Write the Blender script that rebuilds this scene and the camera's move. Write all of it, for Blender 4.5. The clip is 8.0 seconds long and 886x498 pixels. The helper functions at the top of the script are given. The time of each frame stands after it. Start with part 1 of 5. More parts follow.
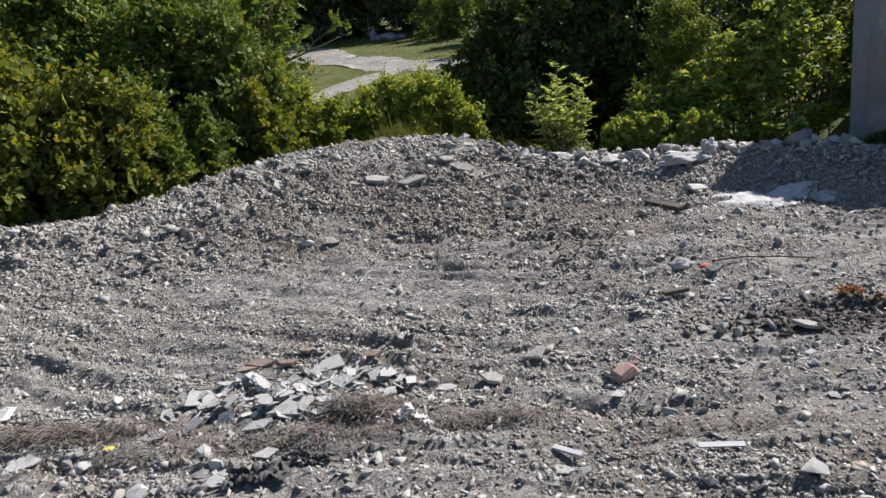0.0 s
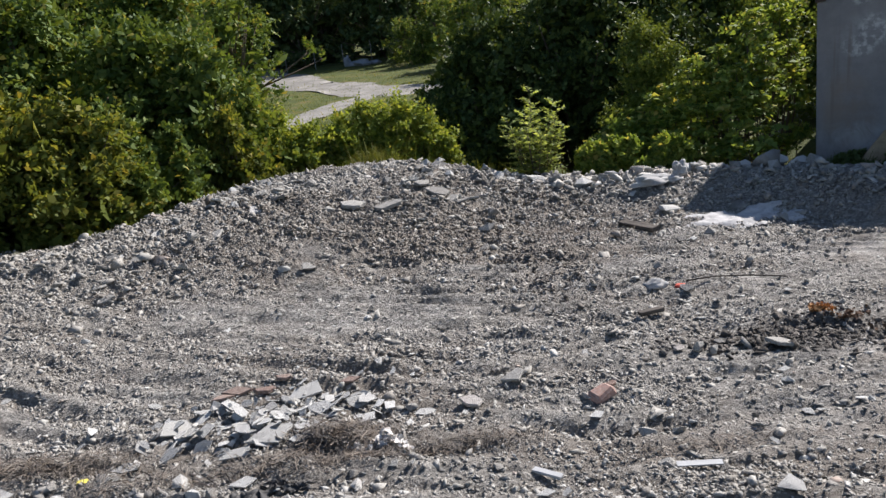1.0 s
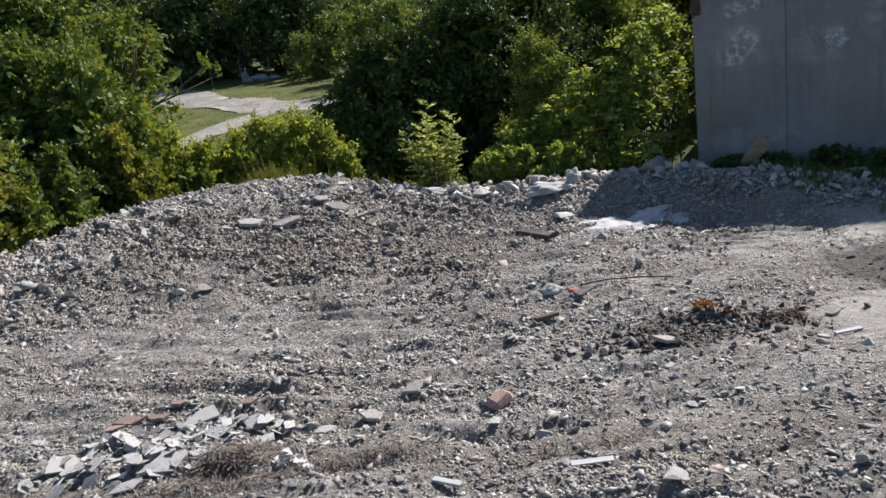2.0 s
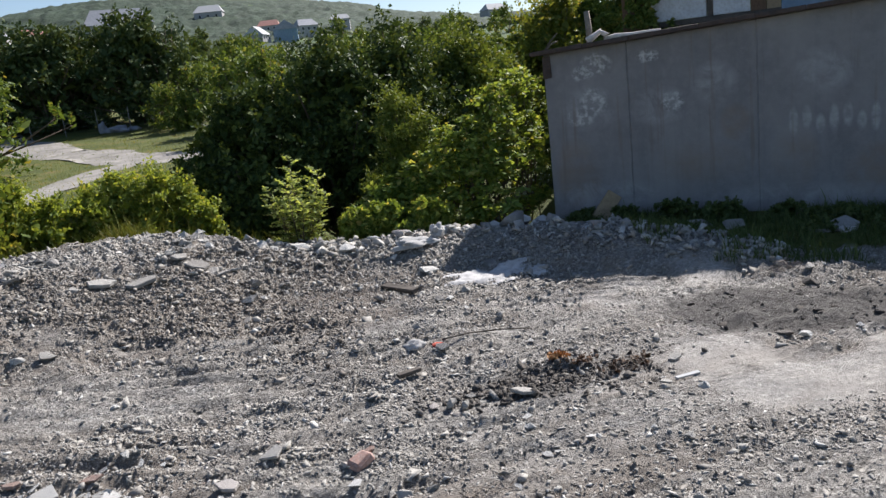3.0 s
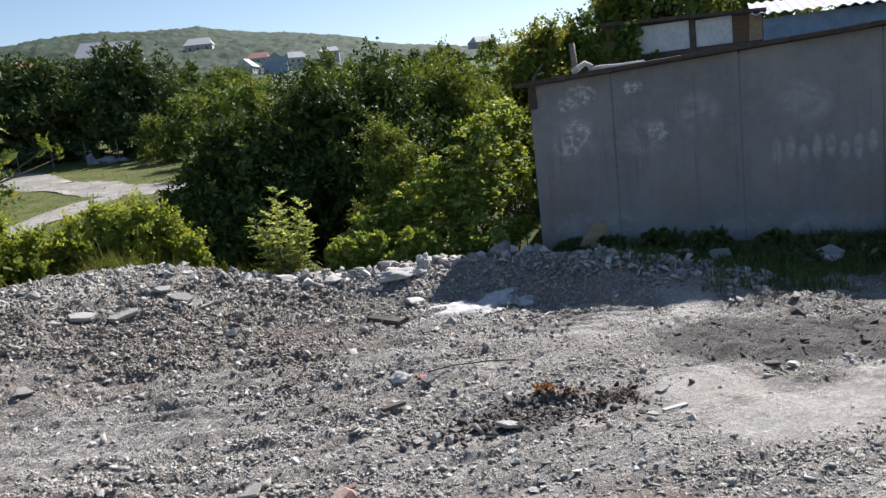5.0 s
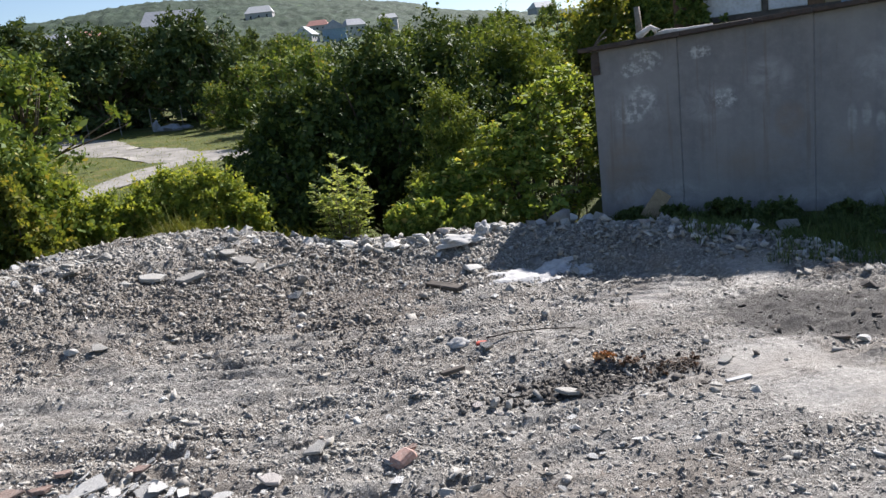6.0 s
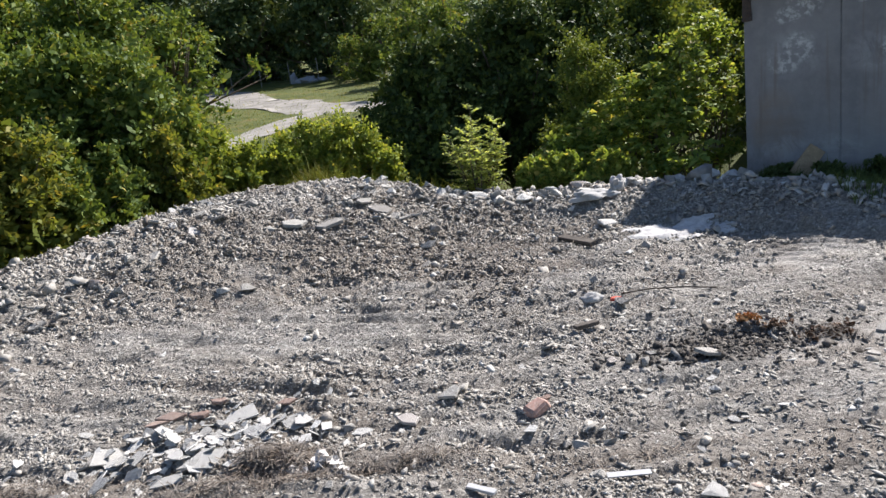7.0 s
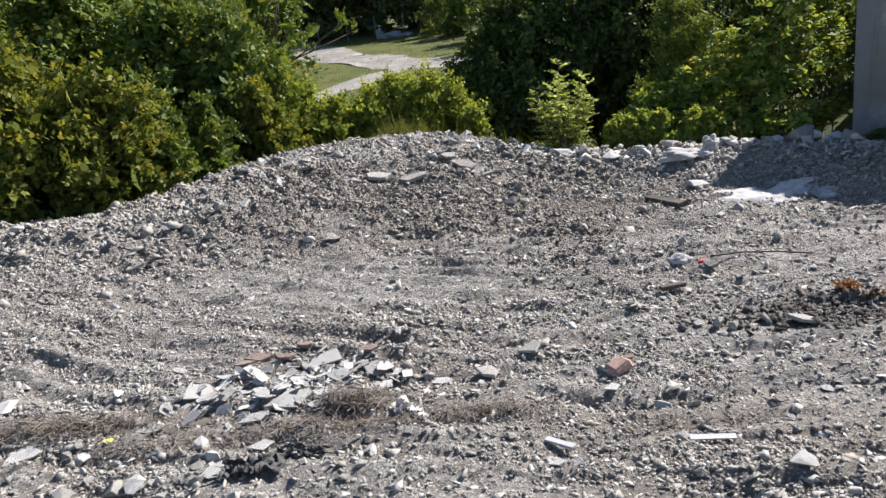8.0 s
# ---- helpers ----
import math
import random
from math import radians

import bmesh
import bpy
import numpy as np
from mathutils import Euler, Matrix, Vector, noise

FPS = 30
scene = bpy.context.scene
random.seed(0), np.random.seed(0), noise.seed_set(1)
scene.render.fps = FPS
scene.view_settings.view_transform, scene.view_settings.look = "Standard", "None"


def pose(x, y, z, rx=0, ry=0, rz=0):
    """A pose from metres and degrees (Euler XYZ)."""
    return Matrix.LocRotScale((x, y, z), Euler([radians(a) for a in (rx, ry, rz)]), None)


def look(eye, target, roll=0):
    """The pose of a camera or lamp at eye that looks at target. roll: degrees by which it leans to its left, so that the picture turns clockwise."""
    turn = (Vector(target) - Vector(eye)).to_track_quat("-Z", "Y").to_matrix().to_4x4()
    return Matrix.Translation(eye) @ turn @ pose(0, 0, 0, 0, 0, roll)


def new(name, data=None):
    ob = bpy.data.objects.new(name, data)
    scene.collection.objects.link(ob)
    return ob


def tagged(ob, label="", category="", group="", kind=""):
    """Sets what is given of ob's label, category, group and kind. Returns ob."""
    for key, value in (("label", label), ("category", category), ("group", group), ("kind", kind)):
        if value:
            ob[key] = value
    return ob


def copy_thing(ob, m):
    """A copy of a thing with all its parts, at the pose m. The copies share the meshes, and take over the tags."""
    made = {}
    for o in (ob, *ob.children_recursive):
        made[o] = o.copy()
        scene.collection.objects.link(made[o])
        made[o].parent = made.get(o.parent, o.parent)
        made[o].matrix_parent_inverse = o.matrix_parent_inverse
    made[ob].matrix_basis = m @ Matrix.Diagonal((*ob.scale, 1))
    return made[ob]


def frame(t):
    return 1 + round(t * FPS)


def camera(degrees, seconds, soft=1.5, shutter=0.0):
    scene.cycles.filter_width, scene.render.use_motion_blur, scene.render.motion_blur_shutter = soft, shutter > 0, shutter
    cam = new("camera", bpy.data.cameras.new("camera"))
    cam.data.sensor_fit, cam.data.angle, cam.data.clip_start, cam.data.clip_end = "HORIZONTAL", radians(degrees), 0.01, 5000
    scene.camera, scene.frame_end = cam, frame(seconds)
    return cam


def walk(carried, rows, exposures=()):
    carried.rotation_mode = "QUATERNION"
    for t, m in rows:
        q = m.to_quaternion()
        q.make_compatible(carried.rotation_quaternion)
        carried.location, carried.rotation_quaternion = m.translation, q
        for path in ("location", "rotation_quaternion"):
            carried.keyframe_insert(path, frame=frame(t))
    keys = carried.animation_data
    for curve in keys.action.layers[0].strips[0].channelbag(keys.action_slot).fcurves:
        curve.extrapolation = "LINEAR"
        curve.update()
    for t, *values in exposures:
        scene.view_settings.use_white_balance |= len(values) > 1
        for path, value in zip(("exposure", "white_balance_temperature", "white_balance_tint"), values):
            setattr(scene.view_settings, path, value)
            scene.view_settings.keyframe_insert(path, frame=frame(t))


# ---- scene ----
EXPOSURES = [(0.0, 0.70, 6200, 14), (1.2, 0.70, 6200, 14), (2.5, 0.79, 6200, 14), (4.0, 0.85, 6150, 14), (5.5, 0.99, 6150, 14), (7.0, 1.06, 6250, 14), (8.0, 1.0, 6250, 14)]
cam = camera(60.1, 8.0, soft=1.5)
PATH = [
    (0, (-0.005, -0.182, 1.816), (-0.066, 1.734, 1.245), -6.8),
    (0.5, (-0.007, -0.181, 1.819), (-0.055, 1.737, 1.256), -7.3),
    (1, (-0.006, -0.196, 1.821), (0.001, 1.736, 1.302), -7.1),
    (1.2, (0.004, -0.197, 1.818), (0.04, 1.733, 1.295), -7.0),
    (2.3, (0.091, -0.239, 1.825), (0.444, 1.665, 1.328), -7.5),
    (2.5, (0.105, -0.245, 1.83), (0.533, 1.65, 1.353), -7.2),
    (3, (0.149, -0.267, 1.857), (0.735, 1.597, 1.431), -6.4),
    (3.5, (0.18, -0.259, 1.865), (0.823, 1.601, 1.508), -6.2),
    (4, (0.197, -0.254, 1.865), (0.867, 1.602, 1.539), -6.2),
    (5.5, (0.193, -0.235, 1.846), (0.761, 1.645, 1.467), -6.5),
    (6, (0.161, -0.237, 1.84), (0.634, 1.661, 1.424), -6.6),
    (6.5, (0.123, -0.223, 1.828), (0.423, 1.697, 1.356), -7.4),
    (7, (0.086, -0.226, 1.833), (0.224, 1.707, 1.338), -7.2),
    (7.5, (0.066, -0.218, 1.814), (0.064, 1.715, 1.3), -7.3),
    (8, (0.053, -0.215, 1.799), (-0.027, 1.699, 1.226), -7.0),
]
walk(cam, [(t, look(eye, target, roll)) for t, eye, target, roll in PATH], exposures=EXPOSURES)


# ---- world, sun ----
SUN_AZ, SUN_EL = 51.5, 40.0
world = bpy.data.worlds.new("sky")
scene.world = world
world.use_nodes = True
wn = world.node_tree.nodes
sky = wn.new("ShaderNodeTexSky")
sky.sky_type, sky.sun_disc = "NISHITA", False
sky.sun_elevation, sky.sun_rotation = radians(SUN_EL), radians(SUN_AZ)
sky.air_density, sky.dust_density, sky.ozone_density = 1.0, 0.35, 1.6
wn["Background"].inputs["Strength"].default_value = 0.063
world.node_tree.links.new(sky.outputs[0], wn["Background"].inputs["Color"])
sun = new("sun", bpy.data.lights.new("sun", "SUN"))
sun.data.energy, sun.data.angle, sun.data.color = 5.0, radians(0.55), (1.0, 0.945, 0.875)
sun.matrix_world = look((0, 0, 0), (-math.sin(radians(SUN_AZ)) * math.cos(radians(SUN_EL)), -math.cos(radians(SUN_AZ)) * math.cos(radians(SUN_EL)), -math.sin(radians(SUN_EL))))


# ---- materials ----
class Mat:
    """A small helper to write node materials in few words."""

    def __init__(self, name, rough=0.9, metal=0.0):
        self.m = bpy.data.materials.new(name)
        self.m.use_nodes = True
        self.n, self.l = self.m.node_tree.nodes, self.m.node_tree.links
        self.b = self.n["Principled BSDF"]
        self.b.inputs["Roughness"].default_value, self.b.inputs["Metallic"].default_value = rough, metal
        self.b.inputs["Specular IOR Level"].default_value = 0.3
        self.co = self.n.new("ShaderNodeTexCoord").outputs["Object"]

    def put(self, sock, v):
        if isinstance(v, (int, float)):
            sock.default_value = v
        elif isinstance(v, tuple):
            sock.default_value = (*v, 1) if len(v) == 3 else v
        else:
            self.l.new(v, sock)

    def at(self, scale):
        m = self.n.new("ShaderNodeMapping")
        m.inputs["Scale"].default_value = scale if isinstance(scale, tuple) else (scale,) * 3
        self.l.new(self.co, m.inputs[0])
        return m.outputs[0]

    def noise(self, scale, detail=4, rough=0.6, distort=0.0):
        t = self.n.new("ShaderNodeTexNoise")
        t.inputs["Scale"].default_value, t.inputs["Detail"].default_value = 1.0, detail
        t.inputs["Roughness"].default_value, t.inputs["Distortion"].default_value = rough, distort
        self.l.new(self.at(scale), t.inputs["Vector"])
        return t.outputs["Fac"]

    def plates(self, scale, wander=0.5):
        """Irregular broken plates, each with a tone of its own."""
        n = self.n.new("ShaderNodeTexNoise")
        n.inputs["Scale"].default_value, n.inputs["Detail"].default_value = 0.7, 3
        at = self.at(scale)
        self.l.new(at, n.inputs["Vector"])
        a = self.n.new("ShaderNodeVectorMath")
        a.operation = "MULTIPLY_ADD"
        self.l.new(n.outputs["Color"], a.inputs[0])
        a.inputs[1].default_value = (wander * 2,) * 3
        self.l.new(at, a.inputs[2])
        t = self.n.new("ShaderNodeTexVoronoi")
        t.inputs["Scale"].default_value = 1.0
        self.l.new(a.outputs[0], t.inputs["Vector"])
        x = self.n.new("ShaderNodeSeparateColor")
        self.l.new(t.outputs["Color"], x.inputs[0])
        return x.outputs[0]

    def ramp(self, v, *stops):
        r = self.n.new("ShaderNodeValToRGB")
        e = r.color_ramp.elements
        while len(e) < len(stops):
            e.new(0.5)
        for k, (p, c) in zip(e, stops):
            k.position, k.color = p, ((c,) * 3 + (1,) if isinstance(c, (int, float)) else (*c, 1))
        self.put(r.inputs[0], v)
        return r.outputs[0]

    def mix(self, f, a, b, how="MIX"):
        x = self.n.new("ShaderNodeMix")
        x.data_type, x.blend_type = "RGBA", how
        self.put(x.inputs[0], f), self.put(x.inputs[6], a), self.put(x.inputs[7], b)
        return x.outputs[2]

    def math(self, op, a, b=0.0):
        x = self.n.new("ShaderNodeMath")
        x.operation = op
        self.put(x.inputs[0], a), self.put(x.inputs[1], b)
        return x.outputs[0]

    def attr(self, name):
        a = self.n.new("ShaderNodeAttribute")
        a.attribute_name = name
        return a.outputs["Fac"]

    def island(self):
        return self.n.new("ShaderNodeNewGeometry").outputs["Random Per Island"]

    def object_random(self):
        return self.n.new("ShaderNodeObjectInfo").outputs["Random"]

    def bump(self, v, strength=0.5, dist=0.02):
        b = self.n.new("ShaderNodeBump")
        b.inputs["Strength"].default_value, b.inputs["Distance"].default_value = strength, dist
        self.l.new(v, b.inputs["Height"])
        self.l.new(b.outputs[0], self.b.inputs["Normal"])

    def colour(self, v):
        self.put(self.b.inputs["Base Color"], v)
        return self.m


def plain(name, c, rough=0.85, vary=0.25, scale=9.0, metal=0.0, bump=0.3, dist=0.01, second=None):
    m = Mat(name, rough, metal)
    lo, hi = tuple(x * (1 - vary) for x in c), tuple(min(1, x * (1 + vary)) for x in c)
    col = m.ramp(m.noise(scale, 6, 0.65), (0.3, lo), (0.7, hi))
    col = m.mix(m.ramp(m.noise(scale * 5, 3), (0.45, 0.0), (0.75, 0.5)), col, second or lo)
    m.bump(m.noise(scale * 6, 5), bump, dist)
    return m.colour(col)


def stone_mat(name, *stops, scale=14.0):
    """Broken stone: each piece has its own tint, with dust and pits on it."""
    m = Mat(name, 0.92)
    both = m.math("FRACT", m.math("ADD", m.island(), m.object_random()))
    col = m.ramp(both, *stops)
    col = m.mix(m.ramp(m.noise(scale, 5, 0.7), (0.35, 0.0), (0.75, 0.45)), col, (0.460, 0.442, 0.403))
    col = m.mix(m.ramp(m.noise(scale * 4, 4), (0.55, 0.0), (0.8, 0.5)), col, (0.12, 0.115, 0.11))
    m.bump(m.noise(scale * 5, 6, 0.7), 0.6, 0.01)
    return m.colour(col)


def ground_mat():
    m = Mat("ground_soil", 0.96)
    big, mid, fine = m.noise(0.8, 5), m.noise(5.0, 8, 0.75), m.noise(34.0, 6, 0.75)
    # soil darker than the loose crumbs, so gaps between them look shaded
    soil = m.ramp(big, (0.36, (0.215, 0.199, 0.174)), (0.52, (0.285, 0.268, 0.238)), (0.66, (0.355, 0.338, 0.303)))
    soil = m.mix(m.ramp(mid, (0.42, 0.0), (0.62, 0.6)), soil, (0.215, 0.192, 0.160))
    soil = m.mix(m.ramp(fine, (0.48, 0.0), (0.64, 0.45)), soil, (0.400, 0.383, 0.347))
    soil = m.mix(m.ramp(m.noise(80.0, 3, 0.6), (0.60, 0.0), (0.70, 0.45)), soil, (0.550, 0.538, 0.501))
    soil = m.mix(m.ramp(m.noise(21.0, 5, 0.7), (0.34, 0.5), (0.46, 0.0)), soil, (0.150, 0.135, 0.113))
    coarse, small, grit = m.plates((15.0, 19.0, 17.0)), m.plates((34.0, 42.0, 38.0)), m.plates(75.0)
    soil = m.mix(0.85, soil, m.mix(1.0, soil, m.ramp(small, (0.05, 0.55), (0.55, 1.0), (0.9, 1.2), (1.0, 1.75)), "MULTIPLY"))
    soil = m.mix(0.6, soil, m.mix(1.0, soil, m.ramp(grit, (0.1, 0.6), (0.95, 1.5)), "MULTIPLY"))
    soil = m.mix(m.attr("brown"), soil, m.ramp(mid, (0.35, (0.150, 0.126, 0.100)), (0.7, (0.285, 0.252, 0.212))))
    soil = m.mix(m.attr("dust"), soil, m.mix(0.4, m.ramp(mid, (0.3, (0.350, 0.335, 0.304)), (0.7, (0.455, 0.440, 0.405))), soil))
    soil = m.mix(m.attr("dark"), soil, m.ramp(mid, (0.35, (0.062, 0.057, 0.051)), (0.7, (0.135, 0.126, 0.113))))
    grass = m.ramp(m.noise(0.5, 6, 0.7), (0.38, (0.052, 0.066, 0.012)), (0.52, (0.090, 0.105, 0.018)), (0.68, (0.165, 0.120, 0.042)))
    grass = m.mix(m.ramp(m.noise(7.0, 4), (0.4, 0.0), (0.7, 0.6)), grass, (0.06, 0.078, 0.02))
    wood = m.ramp(m.noise(0.06, 8, 0.75), (0.4, (0.030, 0.060, 0.018)), (0.6, (0.075, 0.115, 0.035)))
    col = m.mix(m.attr("grass"), soil, grass)
    col = m.mix(m.attr("woods"), col, wood)
    chips = m.math("ADD", m.math("MULTIPLY", coarse, 0.42), m.math("ADD", m.math("MULTIPLY", small, 0.32), m.math("MULTIPLY", grit, 0.14)))
    bare = m.math("SUBTRACT", 1.0, m.attr("grass"))
    relief = m.math("ADD", m.math("ADD", m.math("MULTIPLY", mid, 0.5), m.math("MULTIPLY", fine, 0.35)), m.math("MULTIPLY", chips, bare))
    relief = m.math("MULTIPLY", relief, m.math("SUBTRACT", 1.0, m.math("MULTIPLY", m.attr("dust"), 0.7)))
    m.bump(relief, 1.0, 0.065)
    return m.colour(col)


def leaf_mat(name, *stops, through_light=0.4):
    m = Mat(name, 0.62)
    col = m.ramp(m.island(), *stops)
    col = m.mix(m.ramp(m.noise(0.9, 3), (0.35, 0.0), (0.7, 0.55)), col, m.mix(0.5, col, stops[0][1]))
    m.b.inputs["Specular IOR Level"].default_value = 0.16
    m.colour(col)
    t = m.n.new("ShaderNodeBsdfTranslucent")
    m.l.new(m.mix(1.0, col, (1.42, 1.25, 0.55), "MULTIPLY"), t.inputs["Color"])
    x = m.n.new("ShaderNodeMixShader")
    x.inputs[0].default_value = through_light
    m.l.new(m.b.outputs[0], x.inputs[1]), m.l.new(t.outputs[0], x.inputs[2])
    m.l.new(x.outputs[0], m.n["Material Output"].inputs["Surface"])
    return m.m


def wall_mat():
    """Grey concrete panels with rubbed-out whitewash, brown stains and run marks."""
    m = Mat("weathered_concrete", 0.9)
    axes = m.n.new("ShaderNodeSeparateXYZ")
    m.l.new(m.co, axes.inputs[0])

    def spot(s, z, rs, rz, hard=1.6):
        a, b = m.math("DIVIDE", m.math("SUBTRACT", axes.outputs[0], s), rs), m.math("DIVIDE", m.math("SUBTRACT", axes.outputs[2], z), rz)
        return m.math("MULTIPLY", m.math("MAXIMUM", m.math("SUBTRACT", 1.0, m.math("ADD", m.math("MULTIPLY", a, a), m.math("MULTIPLY", b, b))), 0.0), hard)

    def join(spots):
        out = spots[0]
        for one in spots[1:]:
            out = m.math("MAXIMUM", out, one)
        return out

    col = m.ramp(m.noise((1.1, 1.1, 0.8), 6, 0.6), (0.35, (0.205, 0.199, 0.205)), (0.65, (0.29, 0.282, 0.282)))
    col = m.mix(m.ramp(m.noise((7, 7, 0.35), 4), (0.5, 0.0), (0.8, 0.5)), col, (0.19, 0.192, 0.205))
    col = m.mix(m.ramp(m.noise(9.0, 6, 0.7), (0.45, 0.0), (0.8, 0.4)), col, (0.36, 0.35, 0.34))
    brown = join([spot(3.86, 0.3, 0.36, 0.36), spot(2.33, 0.98, 0.2, 0.25), spot(4.3, 1.1, 0.3, 0.12), spot(0.35, 0.45, 0.35, 0.5), spot(1.9, 0.5, 0.6, 0.3, 0.9), spot(4.6, 1.9, 0.3, 0.3), spot(3.0, 0.5, 0.3, 0.4, 0.8)])
    col = m.mix(m.math("MULTIPLY", m.math("MINIMUM", brown, 1.0), m.ramp(m.noise(2.6, 6, 0.65), (0.36, 0.1), (0.66, 0.75))), col, (0.27, 0.21, 0.165))
    soft = join([spot(2.1, 1.48, 0.3, 0.28), spot(3.3, 1.5, 0.36, 0.3), spot(1.45, 1.26, 0.42, 0.25), spot(0.55, 1.3, 0.4, 0.32), spot(0.7, 0.15, 0.8, 0.22), spot(2.9, 0.0, 1.6, 0.22, 1.0)])
    col = m.mix(m.math("MULTIPLY", m.math("MINIMUM", soft, 1.0), m.ramp(m.noise(3.5, 7, 0.7, 0.6), (0.42, 0.0), (0.62, 0.6))), col, (0.42, 0.415, 0.42))
    # daubs and half rubbed-out strokes of whitewash
    daub = join([spot(0.45, 1.2, 0.2, 0.14), spot(0.62, 1.38, 0.2, 0.2), spot(0.68, 1.85, 0.22, 0.16), spot(0.5, 1.75, 0.15, 0.12), spot(1.33, 1.88, 0.16, 0.09), spot(1.6, 1.3, 0.16, 0.14)])
    strokes = join([spot(2.98 + 0.145 * k, 0.93 + 0.05 * math.sin(2.1 * k), 0.06, 0.19 - 0.03 * (k % 3), 1.5) for k in range(8)])
    col = m.mix(m.math("MULTIPLY", m.math("MINIMUM", daub, 1.0), m.ramp(m.noise(13.0, 5, 0.65), (0.47, 0.0), (0.6, 0.85))), col, (0.60, 0.595, 0.59))
    col = m.mix(m.math("MULTIPLY", m.math("MINIMUM", strokes, 1.0), m.ramp(m.noise(8.0, 4, 0.6), (0.35, 0.1), (0.65, 0.65))), col, (0.52, 0.515, 0.51))
    # rust that runs down from the eave and along the joints
    col = m.mix(m.math("MULTIPLY", m.ramp(m.noise((9, 9, 0.5), 4), (0.58, 0.0), (0.72, 0.6)), m.ramp(axes.outputs[2], (0.0, 0.25), (1.0, 1.0))), col, (0.20, 0.155, 0.125))
    m.bump(m.noise(22, 6), 0.5, 0.01)
    return m.colour(col)


GROUND = ground_mat()
STONE = stone_mat("rubble_stone", (0.0, (0.200, 0.186, 0.164)), (0.35, (0.300, 0.284, 0.253)), (0.7, (0.400, 0.382, 0.343)), (0.93, (0.580, 0.568, 0.530)), (1.0, (0.340, 0.251, 0.196)))
CRUMB = stone_mat("earth_crumb", (0.0, (0.200, 0.182, 0.157)), (0.35, (0.285, 0.266, 0.232)), (0.75, (0.365, 0.345, 0.306)), (0.97, (0.420, 0.400, 0.358)), (1.0, (0.500, 0.482, 0.440)))
PALE = stone_mat("pale_stone", (0.0, (0.360, 0.352, 0.329)), (0.6, (0.470, 0.462, 0.437)), (1.0, (0.580, 0.573, 0.540)))
def earth_mat(name, *stops):
    """Crumbled moist earth: each clod has its own tint, dry at its edges."""
    m = Mat(name, 0.95)
    col = m.ramp(m.math("FRACT", m.math("ADD", m.island(), m.object_random())), *stops)
    col = m.mix(m.ramp(m.noise(30.0, 5, 0.7), (0.5, 0.0), (0.75, 0.35)), col, (0.24, 0.215, 0.185))
    m.bump(m.noise(70.0, 6, 0.7), 0.7, 0.01)
    return m.colour(col)


CLOD = earth_mat("dark_clod", (0.0, (0.070, 0.062, 0.053)), (0.6, (0.120, 0.108, 0.094)), (1.0, (0.185, 0.168, 0.148)))
LOOSE = earth_mat("loose_brown_earth", (0.0, (0.160, 0.140, 0.117)), (0.6, (0.245, 0.221, 0.188)), (1.0, (0.340, 0.313, 0.274)))
TILE = stone_mat("pale_tile", (0.0, (0.330, 0.324, 0.301)), (0.5, (0.440, 0.432, 0.407)), (1.0, (0.600, 0.593, 0.560)))
BRICK = plain("red_brick", (0.40, 0.25, 0.20), 0.9, 0.4, 16, second=(0.50, 0.46, 0.42))
TERRACOTTA = stone_mat("brown_sherd", (0.0, (0.20, 0.12, 0.09)), (1.0, (0.33, 0.23, 0.18)))
ORANGE = plain("rotten_orange_refuse", (0.50, 0.26, 0.10), 0.8, 0.5, 22, second=(0.20, 0.09, 0.04))
BROWN = plain("dead_leaf_brown", (0.17, 0.105, 0.065), 0.85, 0.5, 25)
REDRAG = plain("faded_red_cloth", (0.62, 0.12, 0.08), 0.9, 0.25, 18)
WOOD = plain("grey_wood", (0.25, 0.21, 0.17), 0.85, 0.35, 12)
DARKWOOD = plain("wet_dark_wood", (0.10, 0.085, 0.07), 0.85, 0.35, 12)
TAN = plain("tan_board", (0.36, 0.27, 0.17), 0.85, 0.3, 10)
SACKS = plain("dusty_sack", (0.42, 0.41, 0.39), 0.9, 0.3, 9)
FOAM = plain("white_foam", (0.66, 0.63, 0.59), 0.9, 0.15, 15, second=(0.66, 0.55, 0.47))
POWDER = plain("white_lime", (0.46, 0.45, 0.435), 0.95, 0.3, 14, second=(0.42, 0.40, 0.375))
PALE_PLASTIC = plain("pale_plastic", (0.27, 0.28, 0.31), 0.6, 0.2, 3)
BLACK = plain("black_plastic", (0.075, 0.073, 0.07), 0.75, 0.3, 12)
YELLOW = plain("yellow_wrapper", (0.72, 0.62, 0.10), 0.6, 0.1, 20)
STRAW = stone_mat("dry_straw", (0.0, (0.07, 0.05, 0.036)), (0.6, (0.13, 0.098, 0.07)), (1.0, (0.26, 0.21, 0.155)))
CONCRETE = wall_mat()
RUST = plain("rusty_sheet", (0.07, 0.056, 0.05), 0.85, 0.4, 8, second=(0.15, 0.085, 0.055))
ROOF = plain("grey_roof_felt", (0.17, 0.165, 0.16), 0.9, 0.3, 5)
SLATE = plain("asbestos_cement", (0.47, 0.47, 0.46), 0.85, 0.2, 5)
WHITE = plain("peeling_white_paint", (0.66, 0.66, 0.66), 0.8, 0.15, 4, second=(0.36, 0.30, 0.25))
BLUE = plain("faded_blue_paint", (0.22, 0.31, 0.42), 0.8, 0.25, 3, second=(0.36, 0.40, 0.46))
CLOTH = plain("pale_rag", (0.66, 0.60, 0.54), 0.9, 0.2, 14)
BARK = plain("bark", (0.13, 0.10, 0.075), 0.95, 0.4, 14)
METAL = plain("galvanised_post", (0.20, 0.20, 0.20), 0.5, 0.2, 9, metal=0.6)
